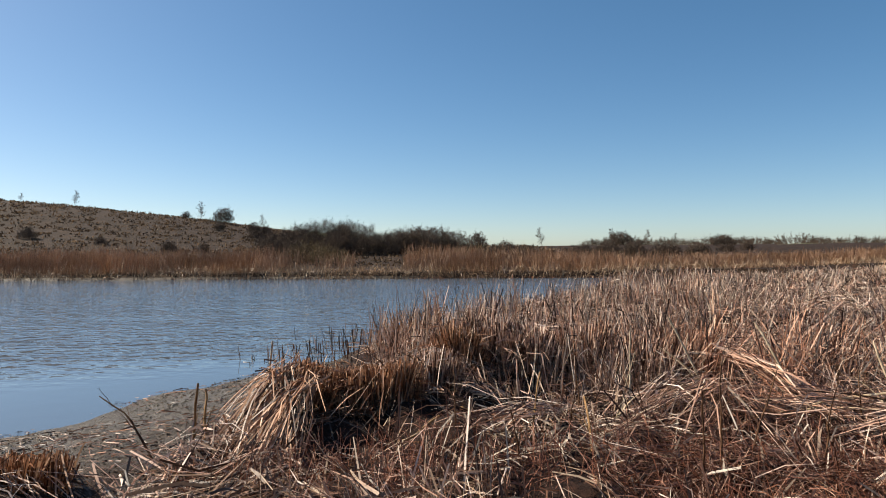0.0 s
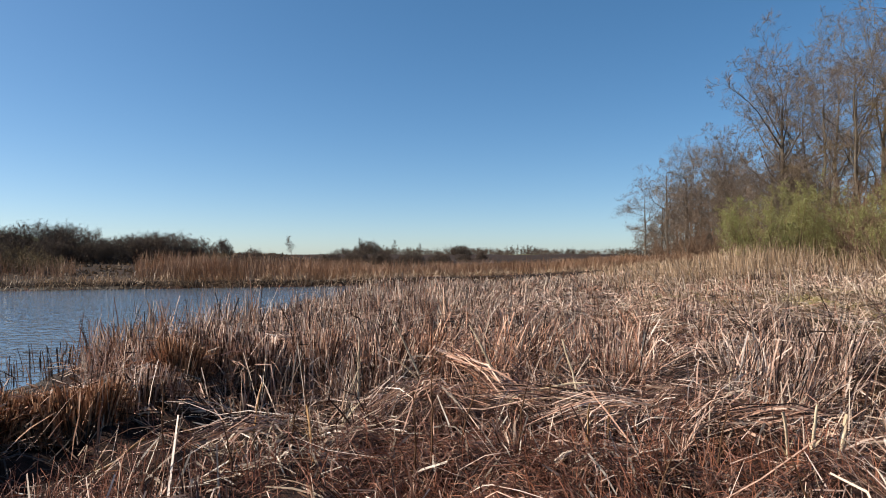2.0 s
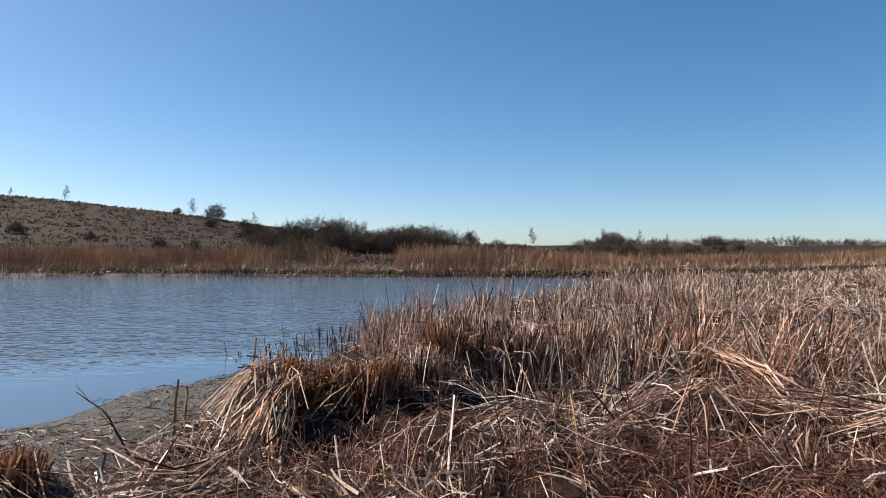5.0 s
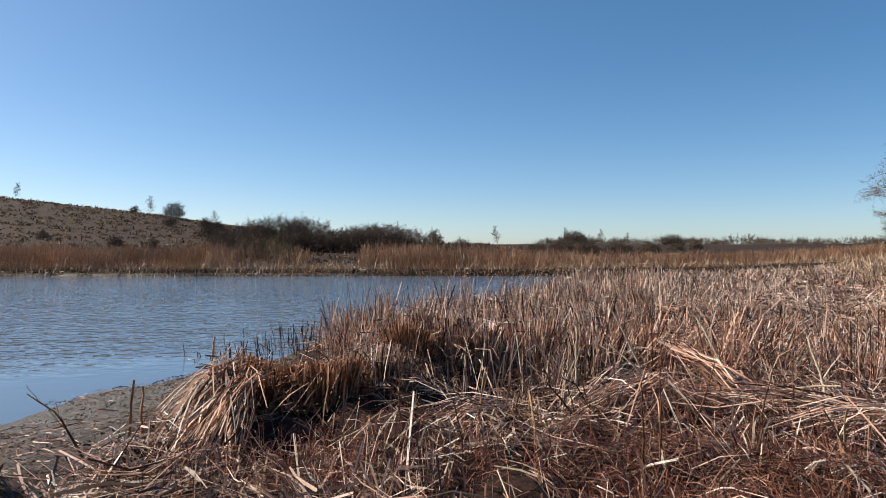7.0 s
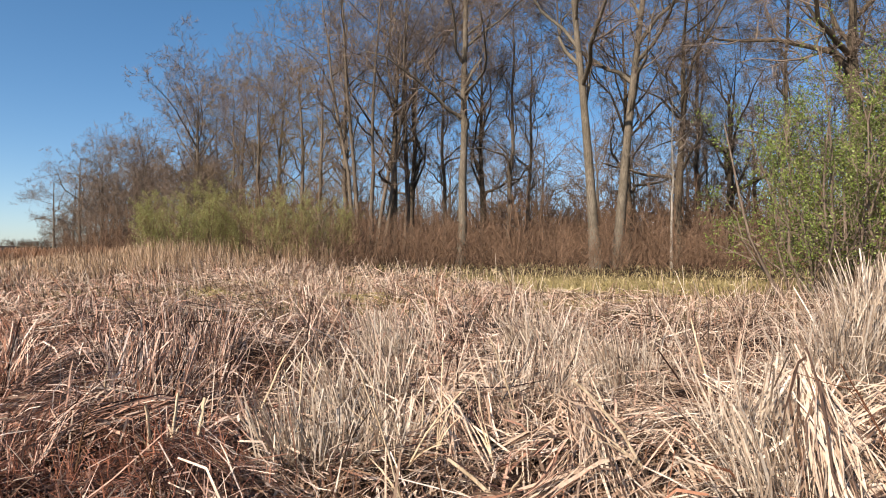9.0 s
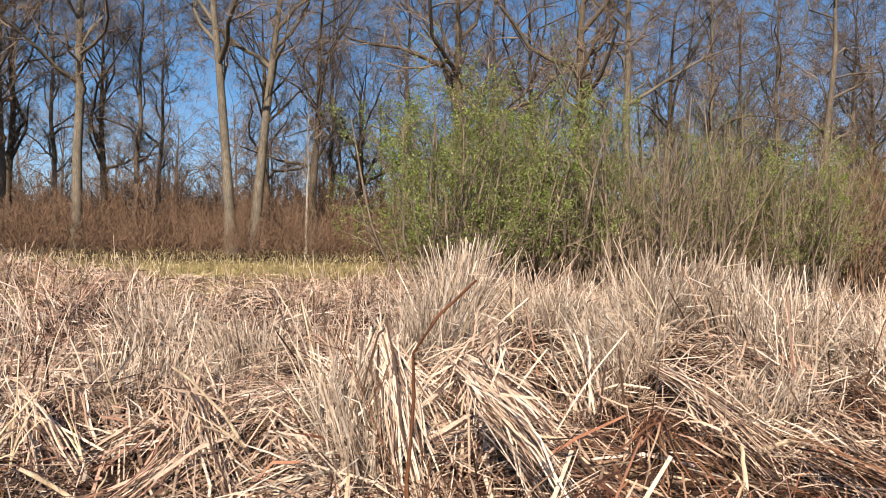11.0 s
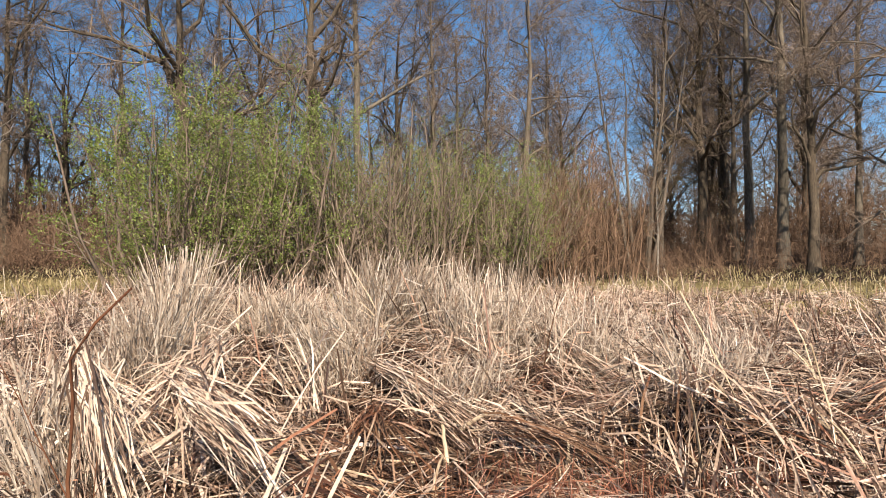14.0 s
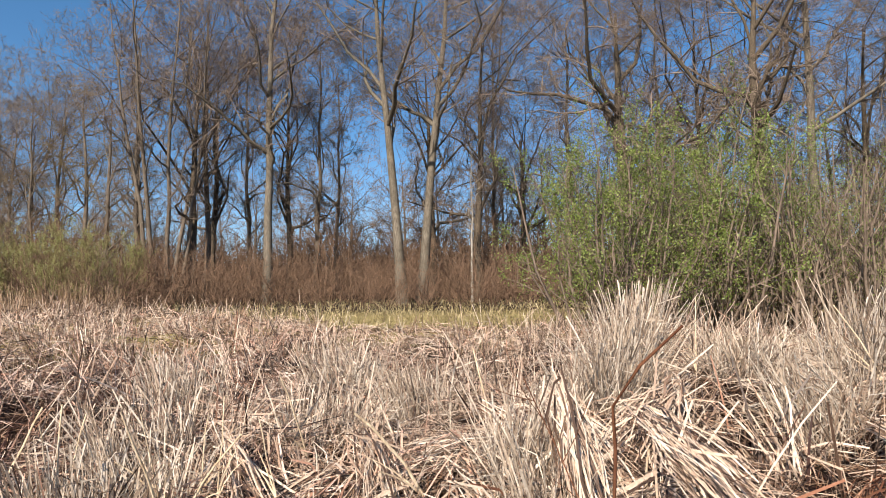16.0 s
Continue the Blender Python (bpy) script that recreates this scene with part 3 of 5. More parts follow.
# front of the wood: kind, bearing, distance, turn, size
FRONT = [("round", 48.6, 54, 0, 0.88), ("round", 44.5, 70, 80, 0.72), ("dark", 41.5, 88, 30, 0.75), ("slim", 51.5, 50, 0, 0.72), ("budding", 55, 46, 60, 0.85),
         ("slim", 53.5, 44, 30, 0.7), ("budding", 52, 50, 30, 0.78), ("budding", 57, 43, 200, 0.85), ("dark", 53.2, 49, 60, 0.75), ("budding", 60.6, 43, 320, 0.82), ("budding", 50.2, 56, 260, 0.74), ("birch", 87.9, 32, 40, 1.0), ("birch", 139.4, 28.5, 10, 0.5), ("spreading", 40, 96, 40, 0.9), ("spreading", 38.3, 112, 130, 0.75), ("dark", 39.6, 104, 70, 0.6),
         ("budding", 58.5, 40, 130, 0.78), ("clump", 62.8, 36, 20, 0.95), ("slim", 60.5, 38, 100, 0.85), ("dark", 64.8, 36, 150, 0.9), ("slim", 65.8, 37, 60, 1.0), ("dark", 66.3, 38, 30, 0.85),
         ("ash", 70.6, 34, 10, 0.95), ("dark", 72.3, 40, 200, 0.9), ("slim", 69, 43, 20, 0.95), ("slim", 74.6, 38, 170, 0.9), ("slim", 76.2, 44, 210, 0.9),
         ("ash_lean", 82.0, 31.5, 0, 1.0), ("ash_lean", 83.4, 33, 200, 1.02), ("dark", 84.4, 39, 250, 0.95), ("dark", 88.4, 34, 40, 0.95), ("slim", 89.6, 40, 90, 1.0),
         ("oak", 92.0, 41, 65, 0.72), ("slim", 95.8, 37, 140, 0.95), ("oak", 100.5, 33, 20, 1.05), ("slim", 103.5, 38, 10, 1.0), ("dark", 106.5, 37, 300, 1.0), ("oak", 111.2, 33, 300, 1.1),
         ("ash", 114.6, 35, 120, 1.0), ("dark", 117.5, 38, 10, 0.95), ("slim", 121, 36, 250, 1.0), ("ivy", 128.6, 32, 20, 0.95), ("slim", 125.4, 36, 40, 0.9),
         ("clump", 138.0, 31, 90, 0.66), ("round", 143.2, 46, 30, 1.05), ("slim", 130.3, 40, 70, 0.85), ("dark", 131.8, 44, 200, 0.85), ("oak", 144.4, 41, 200, 1.05), ("round", 150, 46, 120, 1.1), ("budding", 139.5, 36, 20, 0.8), ("budding", 145, 40, 70, 0.9), ("budding", 157, 36, 220, 0.6), ("budding", 122.8, 42, 80, 1.0), ("slim", 139.2, 40, 200, 0.85), ("dark", 142.7, 36, 100, 1.15), ("ash", 146.2, 36, 60, 0.95), ("ash", 148.4, 34, 160, 1.0), ("dark", 150.4, 31, 210, 0.9),
         ("ash", 153.2, 36, 250, 0.72), ("spreading", 156, 30, 10, 0.78), ("dark", 159.5, 33, 120, 0.62), ("ash", 163, 34, 200, 0.42), ("oak", 167, 36, 20, 0.55)]
for k, b, d, turn, size in FRONT:
    put(k, b, d, turn, size)
# deeper in the wood
rng = np.random.default_rng(40)
for i in range(36):
    b = 37.6 + 13.5 * (i + rng.random()) / 36
    edge = np.interp(b, [37, 40, 44, 48, 52, 60], [125, 95, 70, 54, 46, 38])
    size = np.interp(b, [37, 39, 41, 44, 48, 52, 60], [0.35, 0.55, 0.78, 0.74, 0.66, 0.62, 0.75])
    put("edge_tree", b, edge * rng.uniform(1.0, 1.2), rng.uniform(0, 360), size * rng.uniform(0.72, 1.02))
for i in range(72):
    b = 50 + 120 * (i + rng.random()) / 72
    if 66.8 < b < 69.2 or 78 < b < 80.5 or 85.4 < b < 87.6 or 92.6 < b < 95 or 133.2 < b < 138:
        continue
    if 56 < b < 66 and i % 2:
        continue
    put("far_tree", b, rng.uniform(44, 76), rng.uniform(0, 360), rng.uniform(0.6, 0.95) * np.interp(b, [50, 76, 150, 157], [0.7, 1.0, 1.0, 0.62]))

for i in range(46):
    b = 80 + 90 * (i + rng.random()) / 46
    if 133.2 < b < 138:
        continue
    put("deep_tree", b, rng.uniform(66, 100), rng.uniform(0, 360), rng.uniform(0.7, 1.15) * np.interp(b, [150, 157], [1.0, 0.7]))
for i in range(18):
    b = 93 + 42 * (i + rng.random()) / 18
    if 133.2 < b < 138:
        continue
    put("far_tree", b, rng.uniform(38, 52), rng.uniform(0, 360), rng.uniform(0.7, 1.0))

SORTS.update({
    "sallow": make_shrub("tall sallow bush with fresh green leaves", 20, 6.3, 6.0, 28, 9, 7, 24000, mat_leaf, mat_twig, name="sallow_bush", leaf_size=0.054, lift=0.1, split=True, open_angle=42, bow=-0.1, twig_w=0.0045),
    "sallow_thin": make_shrub("tall sallow bush with upright stems and few leaves", 21, 6.2, 4.6, 24, 7, 6, 4600, mat_leaf, mat_twig, name="sallow_bush", lift=0.16, leaf_size=0.042, split=True, open_angle=36, twig_w=0.0042),
    "willow": make_shrub("rounded willow bush in pale green leaf", 22, 5.2, 7.0, 26, 10, 9, 32000, mat_olive, mat_twig_olive, name="willow_bush", leaf_size=0.06, twig_w=0.008, split=True, open_angle=45, bow=-0.2, lift=0.06),
    "thicket": make_shrub("tangled reddish-brown bramble thicket", 23, 2.5, 5.4, 22, 8, 6, 0, None, mat_twig_red, "thicket", "undergrowth", "bramble_thicket", lift=0.02, open_angle=48, bow=-0.15),
    "thicket_tall": make_shrub("bare brown hazel thicket", 24, 5.0, 4.4, 16, 9, 8, 500, mat_bud, mat_twig_red, "thicket", "undergrowth", "hazel_thicket", lift=0.12, open_angle=42),
    "deep_brush": make_shrub("bare brown brush deep in the wood", 28, 2.5, 7.5, 30, 9, 14, 0, None, mat_twig_red, "thicket", "undergrowth", "brush_thicket", lift=0.1, twig_w=0.0075, open_angle=44, bow=-0.1),
    "far_shrub": make_brush("dark bare hawthorn shrub", 25, 3.2, 4.4, 70, 11, 22, mat_twig_dark, "hawthorn_shrub", 0.0085, 0.25),
    "far_shrub_b": make_brush("dense dark bare blackthorn shrub", 26, 3.1, 6.4, 110, 10, 20, mat_twig_dark, "blackthorn_shrub", 0.009, 0.3),
    "sallow_grey": make_brush("low grey-green sallow shrub in bud", 33, 1.9, 4.6, 60, 8, 8, mat_twig_olive, "sallow_shrub", 0.009, 0.35),
    "hill_tree": make_shrub("small bare tree against the sky", 27, 4.0, 0.6, 1, 26, 22, 0, None, mat_twig_dark, "tree", "hill trees", "hill_tree", low=0.25, twig_w=0.011, open_angle=56),
})
for k, b, d, turn, size in [("sallow", 100.0, 18.6, 0, 1.0), ("sallow", 105.0, 19.2, 100, 1.1), ("sallow", 109, 20.8, 30, 1.0), ("sallow_thin", 113, 19.4, 120, 1.02), ("sallow_thin", 117, 19.4, 200, 1.0),
                            ("sallow_thin", 121, 20.2, 290, 1.0), ("sallow", 124.5, 22, 210, 0.9), ("sallow_thin", 127.5, 21.5, 10, 0.85), ("willow", 48.9, 41, 0, 1.0), ("willow", 51.7, 44, 70, 0.88),
                            ("sallow_thin", 107, 21.5, 160, 0.95), ("sallow_thin", 119, 22.5, 20, 0.95), ("willow", 57.0, 33, 150, 0.8), ("sallow_thin", 59, 33, 50, 0.6), ("thicket_tall", 131, 23, 0, 0.9), ("thicket_tall", 133.5, 25, 90, 1.3), ("thicket_tall", 136, 27, 200, 1.2),
                            ("sallow_thin", 129.5, 24, 80, 0.95), ("sallow_thin", 131.5, 28, 140, 1.05), ("thicket_tall", 129, 30, 30, 1.2), ("thicket_tall", 130.6, 34, 70, 1.35), ("thicket_tall", 132.2, 32, 120, 1.25), ("thicket_tall", 134, 36, 10, 1.4), ("thicket_tall", 135.4, 33, 250, 1.2),
                            ("deep_brush", 130, 44, 0, 2.2), ("deep_brush", 132.5, 46, 60, 2.3), ("deep_brush", 135, 45, 100, 2.1), ("thicket_tall", 61.5, 33, 10, 0.85), ("thicket_tall", 44.5, 58, 60, 1.1), ("thicket_tall", 42, 70, 160, 1.2), ("thicket_tall", 54, 42, 200, 1.2)]:
    put(k, b, d, turn, size)
for i in range(44):
    b = 57 + 39 * (i + rng.random()) / 44
    put("thicket", b, 28.5 + 3 * (i % 4) + 3 * rng.random(), rng.uniform(0, 360), rng.uniform(0.75, 1.3), rng.uniform(0.9, 1.5))
for i in range(40):
    b = 94 + 76 * (i + rng.random()) / 40
    put("thicket", b, 29 + 12 * rng.random(), rng.uniform(0, 360), rng.uniform(0.5, 1.1), rng.uniform(0.8, 1.2))
for i in range(30):
    b = 57 + 113 * (i + rng.random()) / 30
    put("thicket_tall", b, 33 + 16 * rng.random(), rng.uniform(0, 360), rng.uniform(0.75, 1.15))
for i in range(56):
    b = 54 + 116 * (i + rng.random()) / 56
    put("deep_brush", b, (58 if 134 < b < 151 else 42) + 26 * rng.random(), rng.uniform(0, 360), rng.uniform(1.6, 2.3), rng.uniform(0.9, 1.25))

for i in range(16):
    b = 110 + 32 * (i + rng.random()) / 16
    put("thicket", b, 26 + 4 * rng.random(), rng.uniform(0, 360), rng.uniform(0.35, 0.7), rng.uniform(0.7, 1.1))
for i in range(34):
    b = 60 + 66 * (i + rng.random()) / 34
    put("deep_brush", b, 58 + 26 * rng.random(), rng.uniform(0, 360), rng.uniform(1.6, 2.2), rng.uniform(0.7, 1.05))

for i in range(14):
    b = 135.5 + 17 * (i + rng.random()) / 14
    put("thicket" if i % 3 else "thicket_tall", b, rng.uniform(38, 52), rng.uniform(0, 360), rng.uniform(0.9, 1.2), rng.uniform(0.9, 1.3))


# brown brush that closes the foot of the wood's end
for i in range(26):
    b = 39 + 19 * (i + rng.random()) / 26
    edge = np.interp(b, [37, 40, 44, 48, 52, 60], [112, 88, 66, 52, 45, 37])
    put("deep_brush" if i % 3 else "thicket_tall", b, edge * rng.uniform(0.96, 1.12), rng.uniform(0, 360), rng.uniform(0.8, 1.25))


def over(px, depth):
    """Across and ahead of the first stand, for things over the pond."""
    return math.degrees(math.atan2(px, depth)), math.hypot(px, depth)


# dark scrub over the pond: across, ahead, size
for x, y, size, kind in [(-21, 74, 0.4, "far_shrub"), (-18, 70, 0.51, "far_shrub_b"), (-15, 68, 0.76, "far_shrub_b"), (-12, 66, 1.03, "far_shrub_b"), (-10.5, 69, 0.93, "far_shrub"), (-8.5, 64, 0.96, "far_shrub_b"), (-6.2, 62, 0.7, "far_shrub_b"),
                         (-3.6, 70, 0.82, "far_shrub_b"), (-1.2, 70, 0.86, "far_shrub_b"), (0.8, 68, 0.73, "far_shrub_b"), (-14, 54, 0.58, "far_shrub"), (-12, 53.5, 0.54, "far_shrub_b"), (6, 62, 0.46, "far_shrub"), (8, 66, 0.33, "far_shrub_b"),
                         (13, 62, 0.39, "far_shrub_b"), (16, 64, 0.44, "far_shrub_b"), (19, 66, 0.41, "far_shrub_b"), (22, 64, 0.33, "far_shrub_b"), (25.5, 66, 0.36, "far_shrub_b"), (29, 68, 0.3, "far_shrub_b"), (33, 72, 0.33, "far_shrub"), (11, 60, 0.28, "far_shrub"),
                         (-27, 80, 0.36, "far_shrub"), (-30.5, 92, 0.68, "far_shrub"), (-24, 84, 0.43, "far_shrub"), (-36.5, 94, 0.32, "far_shrub"), (-45, 62, 0.38, "far_shrub"), (-39, 62, 0.38, "far_shrub"), (-31, 60, 0.25, "far_shrub"), (-24, 58, 0.3, "far_shrub"), (-21, 58, 0.28, "far_shrub"),
                         (-13.5, 64, 0.55, "far_shrub_b"), (-10, 62, 0.62, "far_shrub_b"), (-5, 66, 0.73, "far_shrub_b"), (-2.4, 66, 0.77, "far_shrub_b"), (5.2, 60, 0.41, "far_shrub_b"), (14.5, 60, 0.4, "far_shrub_b"), (17.5, 61, 0.41, "far_shrub_b"), (20.5, 62, 0.39, "far_shrub_b"), (23.5, 62, 0.33, "far_shrub_b"),
                         (-10.5, 52, 1.0, "sallow_grey"), (-8.8, 51, 0.8, "sallow_grey"), (2.2, 52, 0.8, "sallow_grey"), (-22, 82, 0.4, "far_shrub"), (4, 80, 0.6, "far_shrub"), (24, 90, 0.6, "far_shrub_b"), (38, 90, 0.52, "far_shrub_b")]:
    put(kind, *over(x, y), rng.uniform(0, 360), size)
for x, y, size in [(-53, 95, 0.75), (-34.5, 95, 0.85), (-62, 97, 0.45), (-24.5, 90, 0.7), (-3, 76, 0.8), (12, 80, 0.8), (21, 84, 0.75), (28, 92, 0.7), (4, 72, 0.55), (35, 100, 0.6)]:
    put("hill_tree", *over(x, y), rng.uniform(0, 360), size * 1.08)
SORTS["far_hedge"] = make_shrub("low dark hedge of bare bushes on the plain", 29, 2.2, 12, 40, 7, 6, 0, None, mat_twig_dark, name="far_hedge", lift=0.0, twig_w=0.03, open_angle=55, bow=-0.2, dome=0.5)
for i in range(22):
    put("far_hedge", 12 + 26 * (i + rng.random()) / 22, rng.uniform(180, 280), rng.uniform(0, 360), rng.uniform(0.8, 1.5))


# ---- the reed bed ----
STAND_B = [-60, -35, 0, 20, 35, 50, 65, 72, 80, 90, 97, 120, 130, 150, 180]
STAND_H = [0.45, 0.5, 0.74, 0.70, 0.64, 0.72, 0.9, 0.84, 0.72, 0.84, 0.95, 1.05, 0.85, 0.78, 0.7]


def scatter(n, rmin, rmax, b0, b1, power, rng):
    """Places round the stand; their density falls with distance to that power."""
    e = 2 - power
    u = rng.random(n)
    r = (rmin ** e + u * (rmax ** e - rmin ** e)) ** (1 / e) if abs(e) > 1e-6 else rmin * (rmax / rmin) ** u
    b = np.radians(rng.uniform(b0, b1, n))
    return r * np.sin(b), r * np.cos(b)


def flow(x, y, seed=3):
    """The way in which the wind and snow have laid the leaves."""
    return value_noise(x, y, 0.35, seed, 2) * 4 * np.pi + 0.4


def standing(x, y, tall, lean, rng, width, s=4, kink=0.25, aim=None, base=None, tip=0.65, tilt=None, spread=0.9):
    """Upright leaves, some of them snapped over."""
    n = len(x)
    z = (height(x, y) if base is None else base) - 0.03
    a = (flow(x, y) if aim is None else aim) + rng.normal(0, spread, n)
    tilt = np.abs(rng.normal(0 if tilt is None else tilt, lean, n)) + 0.03
    d = np.stack([np.cos(a) * np.sin(tilt), np.sin(a) * np.sin(tilt), np.cos(tilt)], -1)
    P = [np.stack([x, y, z], -1)]
    snapped = rng.random(n) < kink
    at = rng.integers(1, s - 1, n)
    for k in range(s - 1):
        fall = np.where(snapped & (k >= at), rng.uniform(0.5, 1.5, n), rng.uniform(0.0, 0.10, n) * (k > 0))
        d = unit(d + np.stack([np.cos(a) * fall, np.sin(a) * fall, -fall * 0.75], -1))
        q = P[-1] + d * (tall / (s - 1))[:, None]
        P.append(q)
    P = np.stack(P, 1)
    W = width[:, None] * np.interp(np.linspace(0, 1, s), [0, 0.5, 1], [1.0, 1.0, tip])[None]
    side = unit(np.cross(d, rng.normal(size=(n, 3))))
    return ribbons(P, W, side)


def lying(x, y, size, up, rng, width, spread=0.5, aim=None, s=3, jut=0.09):
    """Leaves and stalks laid down over the hummocks."""
    n = len(x)
    a = (flow(x, y) if aim is None else aim) + rng.normal(0, spread, n)
    dx, dy = np.cos(a), np.sin(a)
    P = []
    off = up * rng.random(n) + 0.01
    bulge, sway = rng.normal(0.02, 0.10, n) * size, rng.normal(0, 0.13, n) * size
    tip = rng.normal(0, jut, n) * np.minimum(size, 1)
    for k in np.linspace(-0.5, 0.5, s):
        px, py = x + dx * size * k - dy * sway * (0.25 - k * k), y + dy * size * k + dx * sway * (0.25 - k * k)
        P.append(np.stack([px, py, height(px, py) + off + tip * k * 2 + bulge * (0.25 - k * k)], -1))
    P = np.stack(P, 1)
    W = width[:, None] * np.array([0.9, 1.0, 0.5] if s == 3 else [1.0] * s)[None]
    roll = rng.normal(0, 0.6, n)
    side = np.stack([-dy * np.cos(roll), dx * np.cos(roll), np.sin(roll)], -1)
    return ribbons(P, W, side)


def keep_in(x, y, rng, gaps=0.0):
    m = reed_mask(x, y)
    if gaps:
        edge = gaps - 0.18 * step(6, 9.5, np.hypot(x, y))
        m = m * step(edge - 0.12, edge + 0.12, value_noise(x, y, 0.9, 77))
    k = rng.random(len(x)) < m
    return x[k], y[k]


BARE = [(4.5, 0.95, 0.3), (3.9, 0.45, 0.22), (5.2, 2.3, 0.3), (4.9, -0.1, 0.2), (3.6, 1.7, 0.25), (-0.7, 4.85, 0.9), (-0.25, 4.5, 0.7), (-1.0, 4.5, 0.4), (0.4, 6.6, 0.4), (0.75, 6.9, 0.3), (0.0, 5.2, 0.9), (-0.3, 5.7, 0.65), (0.6, 4.5, 0.7), (-0.5, 4.2, 0.7), (-0.9, 5.3, 0.4), (1.2, 4.9, 0.5), (3.0, 2.9, 0.8), (2.3, 3.3, 0.8), (1.7, 4.3, 0.7), (2.6, 4.1, 0.6), (1.3, 3.5, 0.8), (0.5, 3.7, 0.7), (2.0, 2.6, 0.7)]   # dark hollows: x, y, radius
BROWN = [(-1.0, 4.0, 1.0), (0.1, 3.9, 0.9), (-0.6, 4.5, 0.5), (4.9, -3.9, 0.5), (5.6, -2.2, 0.35), (3.5, -2.3, 1.3), (3.2, -3.9, 1.0), (4.6, -2.6, 0.7)]   # mats of brown leaves among the bleached: x, y, radius
FLAT = [(4.5, 0.95, 0.32), (3.9, 0.45, 0.25), (5.2, 2.3, 0.3), (3.6, 1.7, 0.25), (3.0, 2.9, 1.0), (2.2, 3.3, 0.9), (-0.6, 4.8, 0.9), (3.4, -2.6, 1.7), (2.4, 0.6, 1.4), (3.8, 1.9, 0.7), (1.0, 4.3, 1.3), (0.4, 5.2, 0.9)]   # trodden places: x, y, radius


def trodden(x, y, places=None):
    out = np.zeros_like(x)
    for fx, fy, fr in places or FLAT:
        out = np.maximum(out, step(fr, fr * 0.6, np.hypot(x - fx, y - fy)))
    return out


def clustered(cx, cy, low, high, radius, rng):
    """Places in clumps round the given centres, and the clump that each belongs to."""
    n = rng.integers(low, high, len(cx))
    i = np.repeat(np.arange(len(cx)), n)
    return cx[i] + rng.normal(0, radius, len(i)), cy[i] + rng.normal(0, radius, len(i)), i


def build_reeds():
    rng = np.random.default_rng(50)
    # standing cut leaves, in clumps
    cx, cy = scatter(26000, 2.1, 42, -50, 172, 0.98, rng)
    cx, cy = keep_in(cx, cy, rng, 0.49)
    k = rng.random(len(cx)) > trodden(cx, cy) * 0.95
    cx, cy = cx[k], cy[k]
    rc, bc = np.hypot(cx, cy), np.degrees(np.arctan2(cx, cy))
    k = rng.random(len(cx)) > 0.5 * step(42, 55, bc) * step(122, 108, bc) * step(7.0, 5.2, rc)
    cx, cy, rc = cx[k], cy[k], rc[k]
    x, y, i = clustered(cx, cy, 4, 16, 1.0, rng)
    near = np.interp(rc, [2, 12, 40], [0.055, 0.11, 0.3])[i]
    x, y = cx[i] + (x - cx[i]) * near, cy[i] + (y - cy[i]) * near
    r, b = np.hypot(x, y), np.degrees(np.arctan2(x, y))
    grow = (rng.uniform(0.35, 1.15, len(cx)) * rng.choice([0.5, 1, 1, 1], len(cx)))[i]
    tall = np.interp(b, STAND_B, STAND_H) * grow * rng.uniform(0.5, 1.08, len(x)) * np.interp(r, [2, 5, 6.5, 8, 20, 40], [0.5, 0.66, 0.8, 1.0, 0.85, 0.9])
    tall *= 1 + 0.45 * step(7.6, 8.6, r) * step(14, 12, r) * step(-15, -9, b) * step(10, 3, b)   # taller by the water's edge
    wid = np.maximum(0.0022 + 0.0058 * rng.random(len(x)) ** 2 + 0.005 * (rng.random(len(x)) < 0.1), 0.00036 * r)
    wid *= 1 + 0.3 * step(45, 65, b) * step(9, 5, r)
    aim = (flow(cx, cy) + rng.normal(0, 1.0, len(cx)))[i]
    pale = (b + (value_noise(x, y, 0.5, 8) - 0.5) * 90 + 1.7 * np.clip(r - 8, 0, 14) + rng.normal(0, 16, len(b)) > 58) ^ (rng.random(len(b)) < 0.22)
    upright = step(30, 18, b) * step(6.3, 7.6, r)   # the stand by the water was cut off straight
    lean, snap = 0.5 - 0.32 * upright, 0.5 - 0.38 * upright
    # every other clump has gone over as one
    over_all = (rng.random(len(cx)) < 0.42)[i] & (upright < 0.5)
    slope = np.where(over_all, np.clip(rng.normal(0.85, 0.3, len(cx)), 0.2, 1.35)[i], 0.0)
    lean = np.where(over_all, 0.2, lean)
    tall = np.where(over_all, tall * 1.35, tall)
    wid = np.where(r < 9, np.minimum(wid, 0.0095), wid)
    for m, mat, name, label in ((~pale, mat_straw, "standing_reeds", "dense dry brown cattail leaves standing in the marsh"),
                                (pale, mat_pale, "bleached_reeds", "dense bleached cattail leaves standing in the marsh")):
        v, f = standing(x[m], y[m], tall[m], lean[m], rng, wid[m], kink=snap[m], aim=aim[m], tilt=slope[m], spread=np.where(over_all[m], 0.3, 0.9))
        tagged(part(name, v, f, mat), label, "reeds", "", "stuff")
    # sheaves of leaves lying over the hummocks
    cx, cy = scatter(9600, 1.6, 26, -52, 172, 1.3, rng)
    cx, cy = keep_in(cx, cy, rng)
    k = value_noise(cx, cy, 1.7, 78, 2) + rng.normal(0, 0.05, len(cx)) > 0.42
    cx, cy = cx[k], cy[k]
    k = rng.random(len(cx)) > trodden(cx, cy, BARE) * 0.95
    cx, cy = cx[k], cy[k]
    x, y, i = clustered(cx, cy, 6, 26, 0.11, rng)
    n = len(x)
    r, b = np.hypot(x, y), np.degrees(np.arctan2(x, y))
